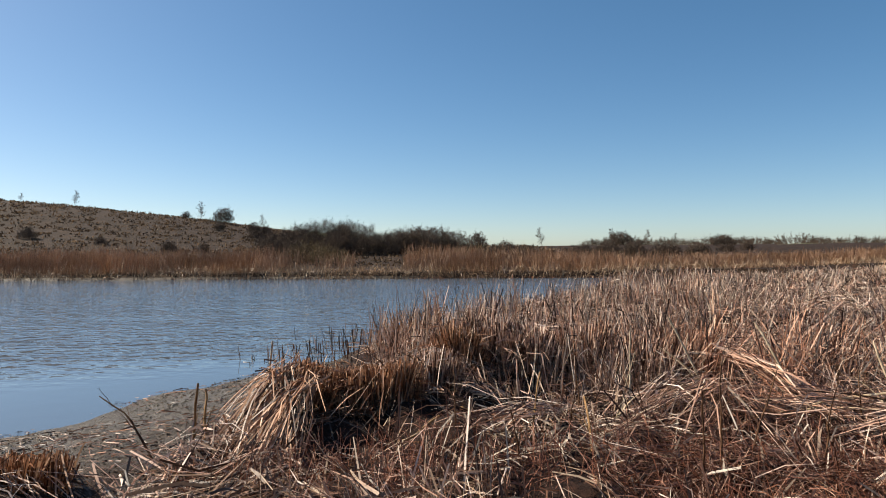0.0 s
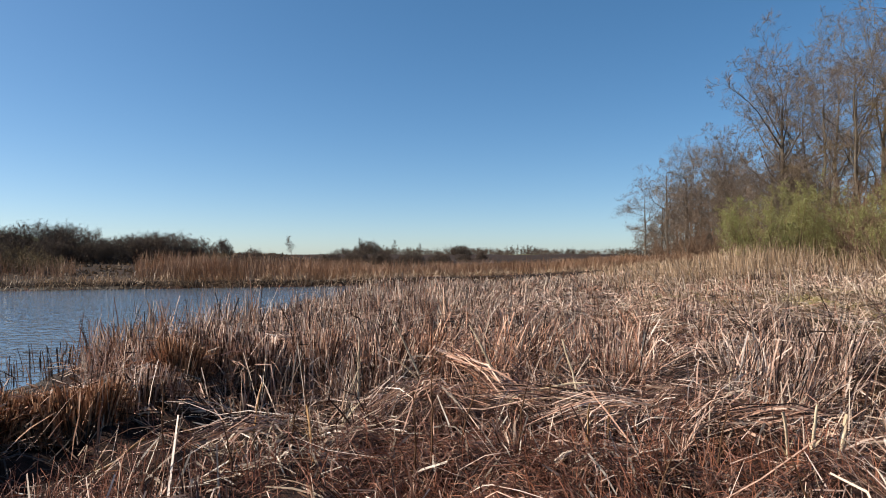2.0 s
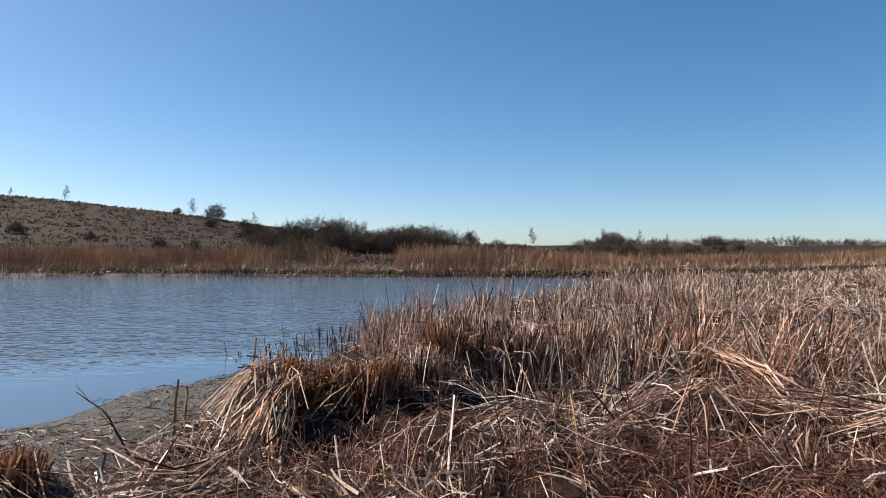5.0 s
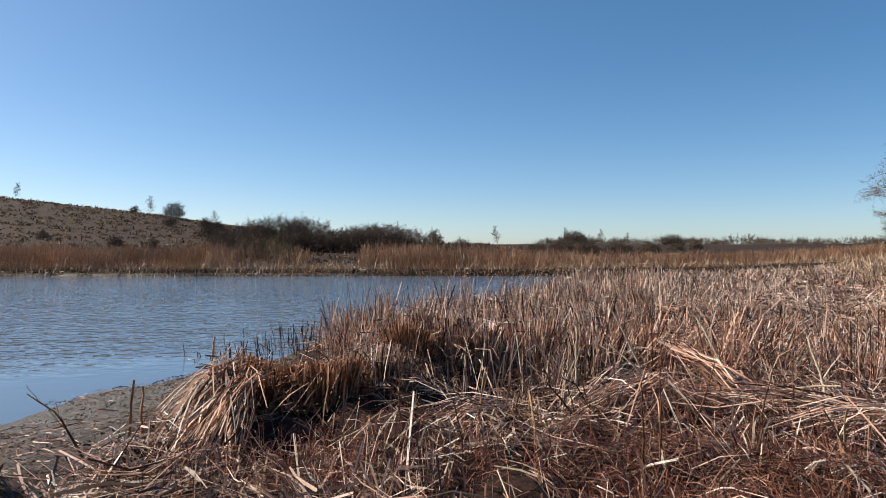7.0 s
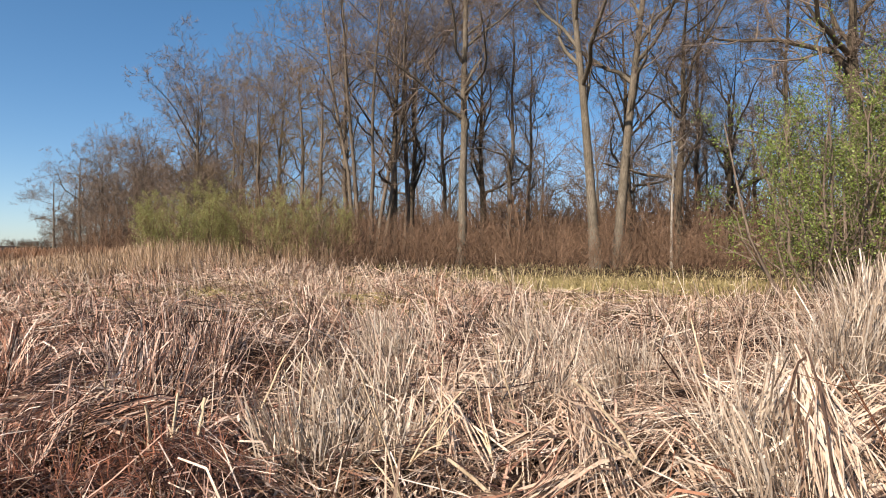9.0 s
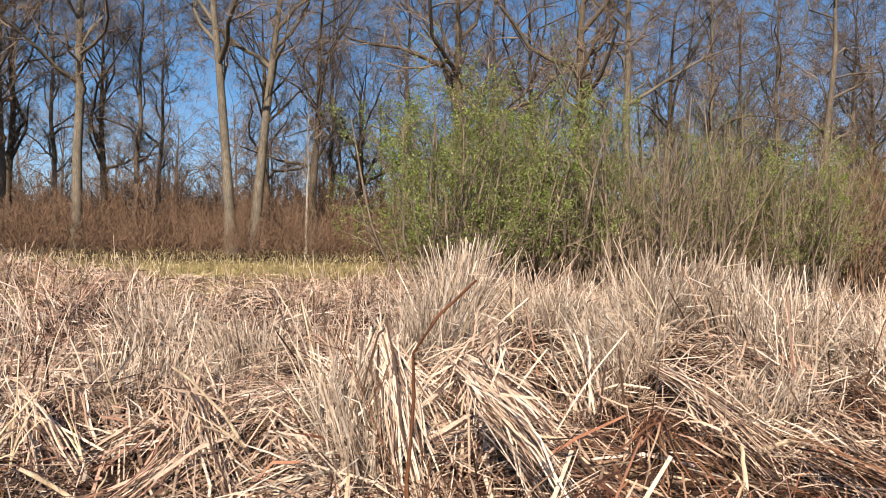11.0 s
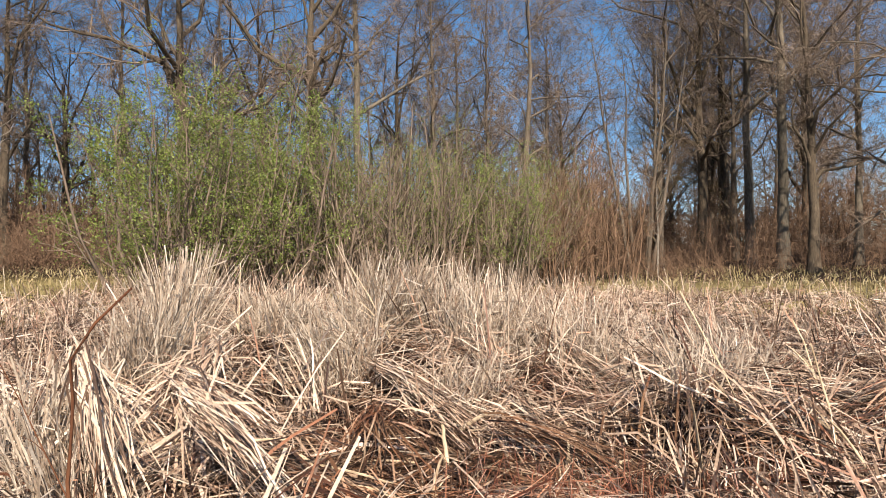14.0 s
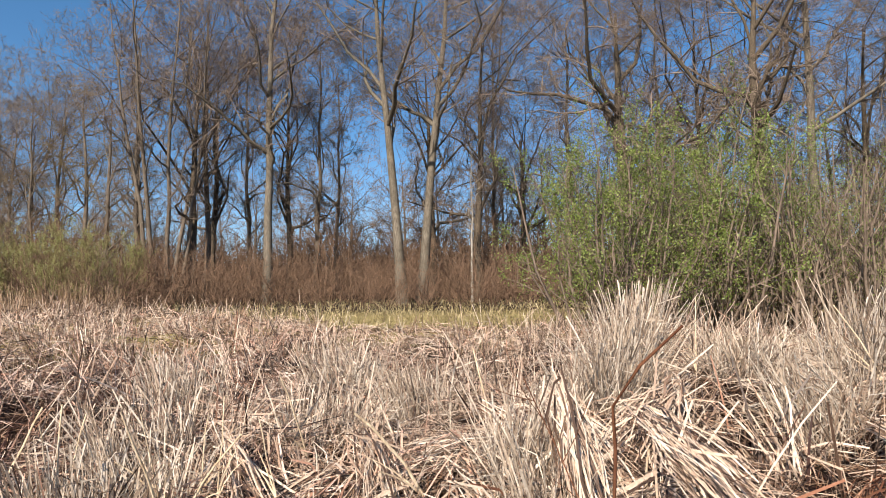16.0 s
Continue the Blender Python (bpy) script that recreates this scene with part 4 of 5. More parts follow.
    pale = (b + (value_noise(x, y, 0.5, 9) - 0.5) * 70 + rng.normal(0, 14, n) > 62) ^ ((rng.random(len(cx)) < 0.18)[i])
    brown = (trodden(x, y, BROWN) > 0.5) & (rng.random(n) < 0.8)
    aim = (flow(cx, cy) + rng.normal(0, 0.7, len(cx)))[i]
    size = rng.uniform(0.35, 1.05, len(cx))[i] * rng.uniform(0.5, 1.1, n) * np.interp(b, [40, 75], [0.62, 1.0])
    up = np.where(trodden(x, y) > 0.5, 0.06, 0.2) * rng.random(len(cx))[i] + 0.03
    wid = np.maximum(0.0022 + 0.0085 * rng.random(n) ** 2.2, 0.00042 * r) * (1 + 0.15 * step(45, 70, b) * step(9, 5, r))
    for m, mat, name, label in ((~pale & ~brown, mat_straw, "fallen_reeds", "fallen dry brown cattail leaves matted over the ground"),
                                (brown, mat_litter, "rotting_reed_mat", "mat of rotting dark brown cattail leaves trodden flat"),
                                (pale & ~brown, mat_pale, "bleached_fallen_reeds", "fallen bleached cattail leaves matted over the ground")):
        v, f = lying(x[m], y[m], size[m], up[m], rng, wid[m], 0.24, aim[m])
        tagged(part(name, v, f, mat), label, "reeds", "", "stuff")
    # single leaves across them
    x, y = scatter(42000, 0.4, 16, -52, 172, 1.3, rng)
    x, y = keep_in(x, y, rng)
    k = rng.random(len(x)) > trodden(x, y, BARE) * 0.93
    x, y = x[k], y[k]
    side = np.degrees(np.arctan2(x, y)) + rng.normal(0, 12, len(x)) > 68
    k = rng.random(len(x)) > trodden(x, y, BROWN) * 0.7
    x, y, side = x[k], y[k], side[k]
    for m, mat, name, label in ((~side, mat_straw, "loose_leaves", "loose dry brown cattail leaves lying crosswise"), (side, mat_pale, "bleached_loose_leaves", "loose bleached cattail leaves lying crosswise")):
        k = int(m.sum())
        v, f = lying(x[m], y[m], rng.uniform(0.12, 0.7, k), np.full(k, 0.16), rng, rng.uniform(0.0015, 0.005, k), 1.2)
        tagged(part(name, v, f, mat), label, "reeds", "", "stuff")
    # a thin cover behind the stand
    x, y = scatter(7000, 0.7, 12, 172, 308, 1.0, rng)
    k = land(x, y) > 0.6
    x, y = x[k], y[k]
    v, f = lying(x, y, rng.uniform(0.15, 0.7, len(x)), np.full(len(x), 0.08), rng, rng.uniform(0.003, 0.008, len(x)), 1.2)
    tagged(part("trampled_straw", v, f, mat_straw), "trampled dry straw on the bare ground", "straw", "", "stuff")
    # rotting litter near the stand
    x, y = scatter(48000, 0.3, 11, -52, 172, 1.3, rng)
    x, y = keep_in(x, y, rng)
    k = rng.random(len(x)) > trodden(x, y, BARE) * 0.6
    x, y = x[k], y[k]
    v, f = lying(x, y, rng.uniform(0.06, 0.4, len(x)), np.full(len(x), 0.05), rng, rng.uniform(0.002, 0.007, len(x)), 2.0, jut=0.06)
    tagged(part("leaf_litter", v, f, mat_litter), "dark rotting leaf litter on the wet ground", "litter", "", "stuff")
    # brown mat under the bleached leaves
    x, y = scatter(26000, 1.5, 9.5, 55, 172, 1.2, rng)
    x, y = keep_in(x, y, rng)
    k = rng.random(len(x)) > trodden(x, y, BARE[:5]) * 0.7
    x, y = x[k], y[k]
    v, f = lying(x, y, rng.uniform(0.1, 0.5, len(x)), np.full(len(x), 0.07), rng, rng.uniform(0.002, 0.006, len(x)), 1.6, jut=0.06)
    tagged(part("brown_leaf_mat", v, f, mat_mat), "matted brown cattail leaves under the bleached ones", "litter", "", "stuff")
    # dark red-brown tangle over the open soil
    x, y = scatter(30000, 2.2, 7.5, 14, 58, 1.0, rng)
    x, y = keep_in(x, y, rng)
    v, f = lying(x, y, rng.uniform(0.05, 0.32, len(x)), np.full(len(x), 0.07), rng, rng.uniform(0.0015, 0.0045, len(x)), 2.4, jut=0.12)
    tagged(part("red_brown_leaf_mat", v, f, mat_rot), "dark red-brown rotting leaves and stems matted over soil", "litter", "", "stuff")
    # broken pieces strewn over the wet hollows
    px, py = [], []
    for wx, wy, wr, k in ((0.5, 4.6, 0.7, 150), (1.0, 5.3, 0.8, 170), (1.9, 4.6, 0.9, 130), (0.6, 6.1, 0.5, 90), (2.9, 3.2, 0.8, 120), (3.6, 1.3, 0.7, 160)):
        a, q = rng.uniform(0, 6.28, k), np.sqrt(rng.random(k)) * wr
        px.append(wx + np.cos(a) * q)
        py.append(wy + np.sin(a) * q)
    x, y = np.concatenate(px), np.concatenate(py)
    k = rng.random(len(x)) < value_noise(x, y, 1.3, 79) * 1.5
    x, y = x[k], y[k]
    v, f = lying(x, y, rng.uniform(0.07, 0.34, len(x)), np.full(len(x), 0.07), rng, rng.uniform(0.003, 0.0105, len(x)), 2.2, jut=0.25)
    tagged(part("broken_straw", v, f, mat_tuft_pale), "broken pale pieces of cattail leaf strewn over wet soil", "straw", "", "stuff")
    # lone stalks above the rest
    x, y = scatter(1300, 5.5, 34, -10, 165, 1.0, rng)
    x, y = keep_in(x, y, rng)
    b, r = np.degrees(np.arctan2(x, y)), np.hypot(x, y)
    v, f = standing(x, y, np.interp(b, STAND_B, STAND_H) * rng.uniform(0.85, 1.25, len(x)), 0.4, rng, np.maximum(0.0035, 0.00036 * r), 4, 0.4)
    tagged(part("lone_reed_stalks", v, f, mat_pale), "lone pale reed stalks standing above the rest", "reeds", "", "stuff")
    # dark stubs standing in the shallows
    x = np.concatenate([rng.normal(-2.0, 0.35, 70), rng.normal(-1.5, 0.5, 150), rng.normal(-2.7, 0.3, 14)])
    y = np.concatenate([rng.normal(10.2, 0.6, 70), rng.normal(12.0, 1.0, 150), rng.normal(9.6, 0.5, 14)])
    v, f = standing(x, y, rng.uniform(0.1, 0.42, len(x)), 0.12, rng, np.full(len(x), 0.008), 3, 0.12)
    tagged(part("water_stubs", v, f, mat_litter), "dark reed stubs standing in shallow water", "reeds", "", "stuff")
    # bits washed up on the mud
    x, y = rng.uniform(-5.5, -1.4, 15000), rng.uniform(3.0, 9.5, 15000)
    k = (land(x, y) > -0.15) & (land(x, y) < 2.2) & (value_noise(x, y, 1.1, 71) + rng.normal(0, 0.12, 15000) > 0.45)
    x, y = x[k], y[k]
    v, f = lying(x, y, rng.uniform(0.01, 0.07, len(x)) * rng.choice([1, 1, 1, 1, 1, 3.5], len(x)), np.full(len(x), 0.012), rng, rng.uniform(0.002, 0.006, len(x)), 2.5, jut=0.02)
    tagged(part("washed_up_debris", v, f, mat_litter), "washed-up dark plant bits on the mud", "litter", "", "stuff")
    # crumbs of mud
    n = 16000
    x, y = rng.uniform(-6.0, -1.2, n), rng.uniform(2.6, 9.8, n)
    k = (land(x, y) > -0.05) & (land(x, y) < 2.4) & (value_noise(x, y, 1.6, 73) + rng.normal(0, 0.1, n) > 0.42)
    x, y = x[k], y[k]
    n = len(x)
    q = rng.uniform(0.006, 0.022, (n, 1))
    a = rng.uniform(0, 6.28, (n, 1)) + np.array([[0, 1.5, 3.2, 4.6]])
    foot = np.stack([x[:, None] + np.cos(a) * q * rng.uniform(0.7, 1.4, (n, 4)), y[:, None] + np.sin(a) * q, np.repeat((height(x, y) - 0.004)[:, None], 4, 1)], -1)
    peak = foot.mean(1) + np.stack([rng.normal(0, 0.004, n), rng.normal(0, 0.004, n), q[:, 0] * rng.uniform(0.5, 1.0, n)], -1)
    V = np.concatenate([foot, peak[:, None]], 1).reshape(-1, 3)
    j = np.arange(n)[:, None, None] * 5
    F = (j + np.array([[0, 1, 4], [1, 2, 4], [2, 3, 4], [3, 0, 4]])[None]).reshape(-1, 3)
    tagged(part("mud_crumbs", V, F, mat_ground, smooth=False), "crumbs of grey-brown mud by the pond", "mud", "", "stuff")
    # low rusty weeds by the stand
    px, py = [], []
    for wx, wy, wr, k in ((1.9, 3.3, 1.0, 1900), (3.1, 2.7, 0.8, 1500), (2.9, 3.8, 0.8, 1100), (1.2, 4.2, 0.7, 700), (0.1, 4.1, 0.6, 700), (-0.6, 4.0, 0.6, 800), (-1.3, 4.1, 0.5, 500), (3.1, -2.9, 0.7, 700), (2.6, -3.5, 0.6, 500), (4.6, 3.6, 0.6, 500)):
        a, q = rng.uniform(0, 6.28, k), np.sqrt(rng.random(k)) * wr
        px.append(wx + np.cos(a) * q)
        py.append(wy + np.sin(a) * q)
    x, y = np.concatenate(px), np.concatenate(py)
    v, f = standing(x, y, rng.uniform(0.12, 0.4, len(x)), 0.8, rng, rng.uniform(0.0012, 0.003, len(x)), 5, 0.7)
    tagged(part("rusty_weeds", v, f, mat_rust), "low tangle of rust-red dead weeds", "weeds", "", "stuff")
    # tall uncut reeds towards the wood
    x, y = scatter(20000, 20, 60, 33, 60, 0.9, rng)
    b, r = np.degrees(np.arctan2(x, y)), np.hypot(x, y)
    k = (land(x, y) > 0.3) & (r > np.interp(b, [14, 30, 36, 45, 60], [46, 40, 28, 25, 28])) & (r < np.interp(b, [14, 36, 45, 52, 60], [58, 58, 46, 36, 30])) & (value_noise(x, y, 0.22, 90) + rng.normal(0, 0.1, len(x)) > 0.33)
    x, y, r = x[k], y[k], r[k]
    v, f = standing(x, y, rng.uniform(0.6, 1.35, len(x)) * np.interp(np.degrees(np.arctan2(x, y)), [33, 39, 47], [0.2, 0.5, 1.0]) * (0.5 + value_noise(x, y, 0.4, 92, 2)), 0.22, rng, np.maximum(0.003, 0.00026 * r), 3, 0.15)
    tagged(part("golden_reeds", v, f, mat_gold), "tall uncut golden reeds before the wood", "reeds", "", "stuff")
    # reeds of the far bank
    n = 100000
    x, y = rng.uniform(-62, 46, n), BANK + 0.3 + np.abs(rng.normal(0, 4.2, n))
    y -= (value_noise(x, y, 0.25, 6) - 0.5) * 1.2
    dens = value_noise(x, y, 0.14, 95)
    k = (dens + rng.normal(0, 0.07, n) > 0.36) & (land(x, y) > 0.0) & ~((x > -6.5) & (x < -2.8) & (y > 43))
    x, y, dens = x[k], y[k], dens[k]
    tall = (0.5 + 1.9 * step(0.0, 2.2, y - BANK)) * rng.uniform(0.55, 1.05, len(x)) * (0.35 + 0.5 * dens + 0.65 * value_noise(x, y, 0.55, 96, 2)) * np.interp(x, [-60, -10, -7, -4, 5, 15, 40], [0.68, 0.62, 0.6, 0.8, 0.7, 0.45, 0.4])
    v, f = standing(x, y, tall * 0.92, 0.24, rng, np.full(len(x), 0.0085), 3, 0.1, tip=0.55)
    tagged(part("far_bank_reeds", v, f, mat_far_reed), "russet reeds along the far bank of the pond", "reeds", "", "stuff")
    # pale fringe at the waterline
    x = rng.uniform(-62, 30, 9000)
    y = BANK + rng.uniform(-0.12, 1.2, 9000)
    y -= (value_noise(x, y, 0.25, 6) - 0.5) * 1.2
    v, f = standing(x, y, rng.uniform(0.15, 0.62, 9000), 0.6, rng, np.full(9000, 0.014), 3, 0.4)
    tagged(part("bank_fringe", v, f, mat_gold), "pale cut reeds at the far waterline", "reeds", "", "stuff")
    # dark stubs added to draw the bank's shadow line where it meets the water
    x = rng.uniform(-62, 40, 8000)
    y = BANK + rng.uniform(-0.3, 0.0, 8000)
    y -= (value_noise(x, y, 0.25, 6) - 0.5) * 1.2
    v, f = standing(x, y, rng.uniform(0.06, 0.2, 8000), 0.7, rng, np.full(8000, 0.016), 3, 0.3)
    tagged(part("bank_shade_stubs", v, f, mat_litter), "dark stubs added as the shade line at the far waterline", "reeds", "", "stuff")
    # meadow strip before the wood
    x, y = scatter(32000, 14, 34, 56, 172, 1.0, rng)
    k = (reed_mask(x, y) < 0.6)
    x, y = x[k], y[k]
    v, f = standing(x, y, rng.uniform(0.08, 0.3, len(x)), 0.7, rng, np.full(len(x), 0.012), 3, 0.3)
    tagged(part("meadow_grass", v, f, mat_meadow), "short yellow-green meadow grass at the edge of the wood", "grass", "", "stuff")
    # tufts on the hill
    cx, cy = rng.uniform(-84, 12, 4200), rng.uniform(48, 99, 4200)
    x, y, i = clustered(cx, cy, 4, 9, 0.22, rng)
    v, f = standing(x, y, rng.uniform(0.14, 0.4, len(x)), 1.1, rng, np.full(len(x), 0.07), 3, 0.6)
    tagged(part("hill_grass", v, f, mat_hill_grass), "dry brown grass tufts on the hillside", "grass", "", "stuff")


build_reeds()


def make_tussock(x, y, tall, rad, n, aim, lean, pale, rng):
    """A tuft of cattail leaves standing up from one root, with its broken leaves round it."""
    z = float(height(np.array([x]), np.array([y]))[0])
    root = new("cattail_tussock")
    root.location = (x, y, z)
    tagged(root, "tuft of bleached cut cattail leaves, partly snapped" if pale else "tuft of dry brown cattail leaves, cut and partly snapped", "reed tuft", "cattail tufts")
    mat = mat_tuft_pale if pale else mat_tuft if x < -0.4 and y > 4 else mat_straw
    a, k = rng.uniform(0, 6.28, n), np.sqrt(rng.random(n)) * rad
    px, py = np.cos(a) * k, np.sin(a) * k
    base = height(px + x, py + y) - z
    v, f = standing(px, py, tall * rng.uniform(0.5, 1.05, n), lean + 0.12, rng, 0.002 + 0.006 * rng.random(n) ** 2, 5, 0.3 if n < 600 or pale else 0.6, np.where(rng.random(n) < 0.7, aim, a), base, 0.85)
    part("leaf_tuft", v, f, mat, root)
    m = n // (2 if n < 600 else 5)
    a, k = rng.uniform(0, 6.28, m), rad * (0.5 + 0.8 * rng.random(m))
    px, py = np.cos(a) * k, np.sin(a) * k
    base = height(px + x, py + y) - z
    v, f = standing(px, py, tall * rng.uniform(0.4, 0.9, m), 0.75, rng, rng.uniform(0.0025, 0.006, m), 5, 0.5, a, base)
    part("leaf_skirt", v, f, mat, root)
    return root


def make_cut_block(x, y, rx, ry, turn, tall, n, aim, drape, mat, seed, label):
    """A block of cattail leaves cut off level: a packed upright core, leaves folded over its edge and a drape down its lit side."""
    rng = np.random.default_rng(seed)
    z = float(height(np.array([x]), np.array([y]))[0])
    root = tagged(new("cut_reed_block"), label, "reed tuft", "cut reed blocks")
    root.location = (x, y, z)
    c, w = math.cos(radians(turn)), math.sin(radians(turn))

    def places(m, lo, hi):
        a, k = rng.uniform(0, 6.28, m), np.sqrt(rng.uniform(lo * lo, hi * hi, m))
        ux, uy = np.cos(a) * k * rx, np.sin(a) * k * ry
        px, py = ux * c - uy * w, ux * w + uy * c
        return px, py, k, np.arctan2(py, px), height(px + x, py + y) - z

    px, py, k, out, base = places(n, 0, 1)
    ragged = 0.62 + 0.55 * value_noise((px + x) * 1.0, py + y, 5.0, seed, 2)
    v, f = standing(px, py, tall * ragged * rng.uniform(0.8, 1.04, n) * (1 - 0.22 * k ** 3), 0.05 + 0.09 * k, rng, 0.0024 + 0.0062 * rng.random(n) ** 2, 4, 0.10, out, base, 0.9, spread=0.7)
    part("leaf_core", v, f, mat, root)
    m = n // 9
    px, py, k, out, base = places(m, 0.5, 1.0)
    v, f = standing(px, py, tall * rng.uniform(0.8, 1.25, m), 0.1, rng, 0.003 + 0.006 * rng.random(m) ** 2, 6, 0.95, np.where(rng.random(m) < 0.5, aim, out), base, 0.7, spread=0.6)
    part("folded_leaf_layer", v, f, mat, root)
    # leaves hanging from the top to the ground
    px, py, k, out, base = places(drape, 0.3, 1.0)
    a = aim + rng.normal(0, 0.9, drape)
    reach = 0.04 + 0.46 * rng.random(drape) ** 1.5
    top = tall * rng.uniform(0.45, 0.98, drape)
    ex, ey = px + np.cos(a) * reach, py + np.sin(a) * reach
    ez = height(ex + x, ey + y) - z + rng.uniform(0.0, 0.07, drape)
    u = np.linspace(0, 1, 5)[None]
    belly = rng.normal(0.04, 0.05, (drape, 1)) * np.sin(np.pi * u)
    P = np.stack([px[:, None] * (1 - u) + ex[:, None] * u, py[:, None] * (1 - u) + ey[:, None] * u, (base + top)[:, None] * (1 - u) + ez[:, None] * u + belly], -1)
    P += np.cumsum(rng.normal(0, 0.012, P.shape), 1)
    W = (0.0018 + 0.005 * rng.random(drape) ** 2)[:, None] * np.array([[0.8, 1, 1, 1, 0.6]])
    v, f = ribbons(P, W, unit(np.stack([-np.sin(a), np.cos(a), rng.normal(0, 0.7, drape)], -1)))
    part("leaf_drape", v, f, mat, root)
    return root


# x, y, half width and depth, turn, height, leaves, way of the drape, draped leaves
for k, (x, y, rx, ry, turn, h, n, aim, drape) in enumerate([
        (-1.22, 5.45, 0.24, 0.22, 10, 0.48, 1400, 205, 190), (-1.0, 5.6, 0.2, 0.2, 0, 0.40, 700, 250, 25), (-0.58, 5.65, 0.34, 0.22, 20, 0.43, 1100, 215, 120), (-0.14, 6.15, 0.28, 0.22, 30, 0.44, 900, 225, 48),
        (0.12, 7.05, 0.2, 0.22, 0, 0.62, 900, 190, 66), (0.5, 7.5, 0.3, 0.24, 20, 0.6, 800, 220, 25), (0.98, 7.4, 0.32, 0.26, 10, 0.64, 900, 220, 30), (1.55, 7.6, 0.3, 0.28, -10, 0.66, 800, 230, 25),
        (2.1, 7.4, 0.34, 0.28, 10, 0.62, 800, 240, 36), (2.75, 7.6, 0.36, 0.3, 0, 0.62, 800, 250, 30), (-0.75, 7.3, 0.28, 0.24, 0, 0.28, 450, 200, 30), (-0.35, 8.4, 0.4, 0.3, 10, 0.5, 700, 210, 25), (-2.62, 3.85, 0.34, 0.26, 30, 0.3, 800, 320, 54)]):
    near_water = x < -0.3 and y < 8
    make_cut_block(x, y, rx, ry, turn, h, n, radians(aim), drape, mat_tuft if near_water or k == 4 else mat_straw, 400 + k,
                   "block of orange-brown cattail leaves cut off level" if near_water else "block of dry brown cattail leaves cut off level")
rng = np.random.default_rng(61)
# x, y, height, radius, leaves, way of the lean in degrees, lean, bleached
for x, y, h, rad, n, aim, lean, pale in [
        (-0.35, 8.6, 0.6, 0.4, 420, 120, 0.15, 0), (-0.6, 10.2, 0.75, 0.45, 420, 100, 0.12, 0),
        (1.9, 7.0, 0.75, 0.4, 320, 60, 0.22, 0), (2.7, 7.4, 0.8, 0.45, 320, 30, 0.22, 0), (3.6, 6.6, 0.75, 0.4, 320, 20, 0.25, 0), (4.6, 6.2, 0.8, 0.45, 320, 40, 0.25, 0), (-2.75, 3.1, 0.4, 0.35, 300, 120, 0.3, 0),
        (5.2, 4.6, 0.75, 0.4, 300, 10, 0.25, 0), (4.35, 2.35, 0.62, 0.3, 260, 80, 0.18, 1), (4.75, 2.0, 0.55, 0.3, 220, 20, 0.25, 1), (5.6, 2.6, 0.7, 0.4, 260, 60, 0.2, 1), (6.4, 1.3, 0.7, 0.4, 260, 0, 0.22, 1),
        (4.6, -0.45, 0.8, 0.22, 240, 250, 0.25, 1), (4.0, -0.55, 0.7, 0.2, 200, 110, 0.3, 1), (7.9, -1.65, 1.25, 0.32, 900, 330, 0.16, 1), (7.4, -2.7, 0.7, 0.4, 500, 30, 0.3, 1), (7.2, -3.9, 1.15, 0.5, 900, 200, 0.24, 1), (6.4, -4.6, 1.1, 0.5, 900, 320, 0.22, 1), (6.4, -1.2, 0.9, 0.35, 500, 220, 0.3, 1), (6.1, -2.9, 0.7, 0.35, 400, 60, 0.4, 1),
        (5.7, -5.4, 0.9, 0.5, 380, 10, 0.22, 1), (8.6, -3.6, 1.0, 0.5, 350, 20, 0.2, 1), (4.6, -6.4, 0.7, 0.5, 300, 40, 0.25, 1), (5.0, -3.6, 0.5, 0.35, 240, 220, 0.35, 1), (3.9, -5.2, 0.5, 0.4, 240, 240, 0.4, 1), (7.8, 0.6, 0.85, 0.4, 300, 90, 0.2, 1),
        (8.4, 3.6, 0.9, 0.45, 300, 40, 0.2, 1), (9.2, 1.8, 0.8, 0.45, 300, 90, 0.2, 1), (6.6, 5.4, 0.85, 0.45, 300, 40, 0.2, 0)]:
    make_tussock(x, y, h, rad, n, radians(aim), lean, pale, rng)


# ---- single stems near the stand ----
def ground_at(x, y):
    return float(height(np.array([x]), np.array([y]))[0])


def make_weed(x, y, tall, lean, turn, seed, mat, label, branches=6, thick=0.006, bend=0.0, name="dead_weed", bend_at=0.72):
    """A dead weed: a crooked stem with side shoots."""
    rng = np.random.default_rng(seed)
    root = tagged(new(name), label, "weed", "dead weeds")
    root.location = (x, y, ground_at(x, y) - 0.02)
    a = radians(turn)
    s = 9 if bend_at < 0.8 else 21
    u = np.linspace(0, 1, s)
    over_top = np.clip((u - bend_at) / (1 - bend_at), 0, 1)
    out = lean * tall * u ** 1.3 + bend * tall * over_top * 0.84
    P = np.stack([np.cos(a) * out, np.sin(a) * out, tall * (u - bend * 0.2 * over_top)], -1)
    P += np.cumsum(rng.normal(0, 0.027 / s ** 0.5 * (9 / s) ** 0.5 * tall, P.shape), 0) * np.array([1, 1, 0.3])
    P[0] = 0
    R = thick * np.linspace(1.15, 0.45, s) * (1 + 0.25 * (np.arange(s) % 2))
    v, f = tubes(P[None], R[None], 6)
    part("stem", v, f, mat, root)
    if branches:
        B, BR = offshoots(P[None], R[None], rng, branches, 0.3, 1.0, 38, 0.28, 0.55, 0.12, 4, 0.16, 0.0016)
        C, CR = offshoots(B, BR, rng, 5, 0.3, 1.0, 40, 0.35, 0.6, 0.1, 3, 0.15, 0.0011)
        for k in range(branches):
            v, f = join(tubes(B[k:k + 1], BR[k:k + 1], 5), tubes(C[k * 5:k * 5 + 5], CR[k * 5:k * 5 + 5], 3))
            part("side_shoot", v, f, mat, root)
    return root


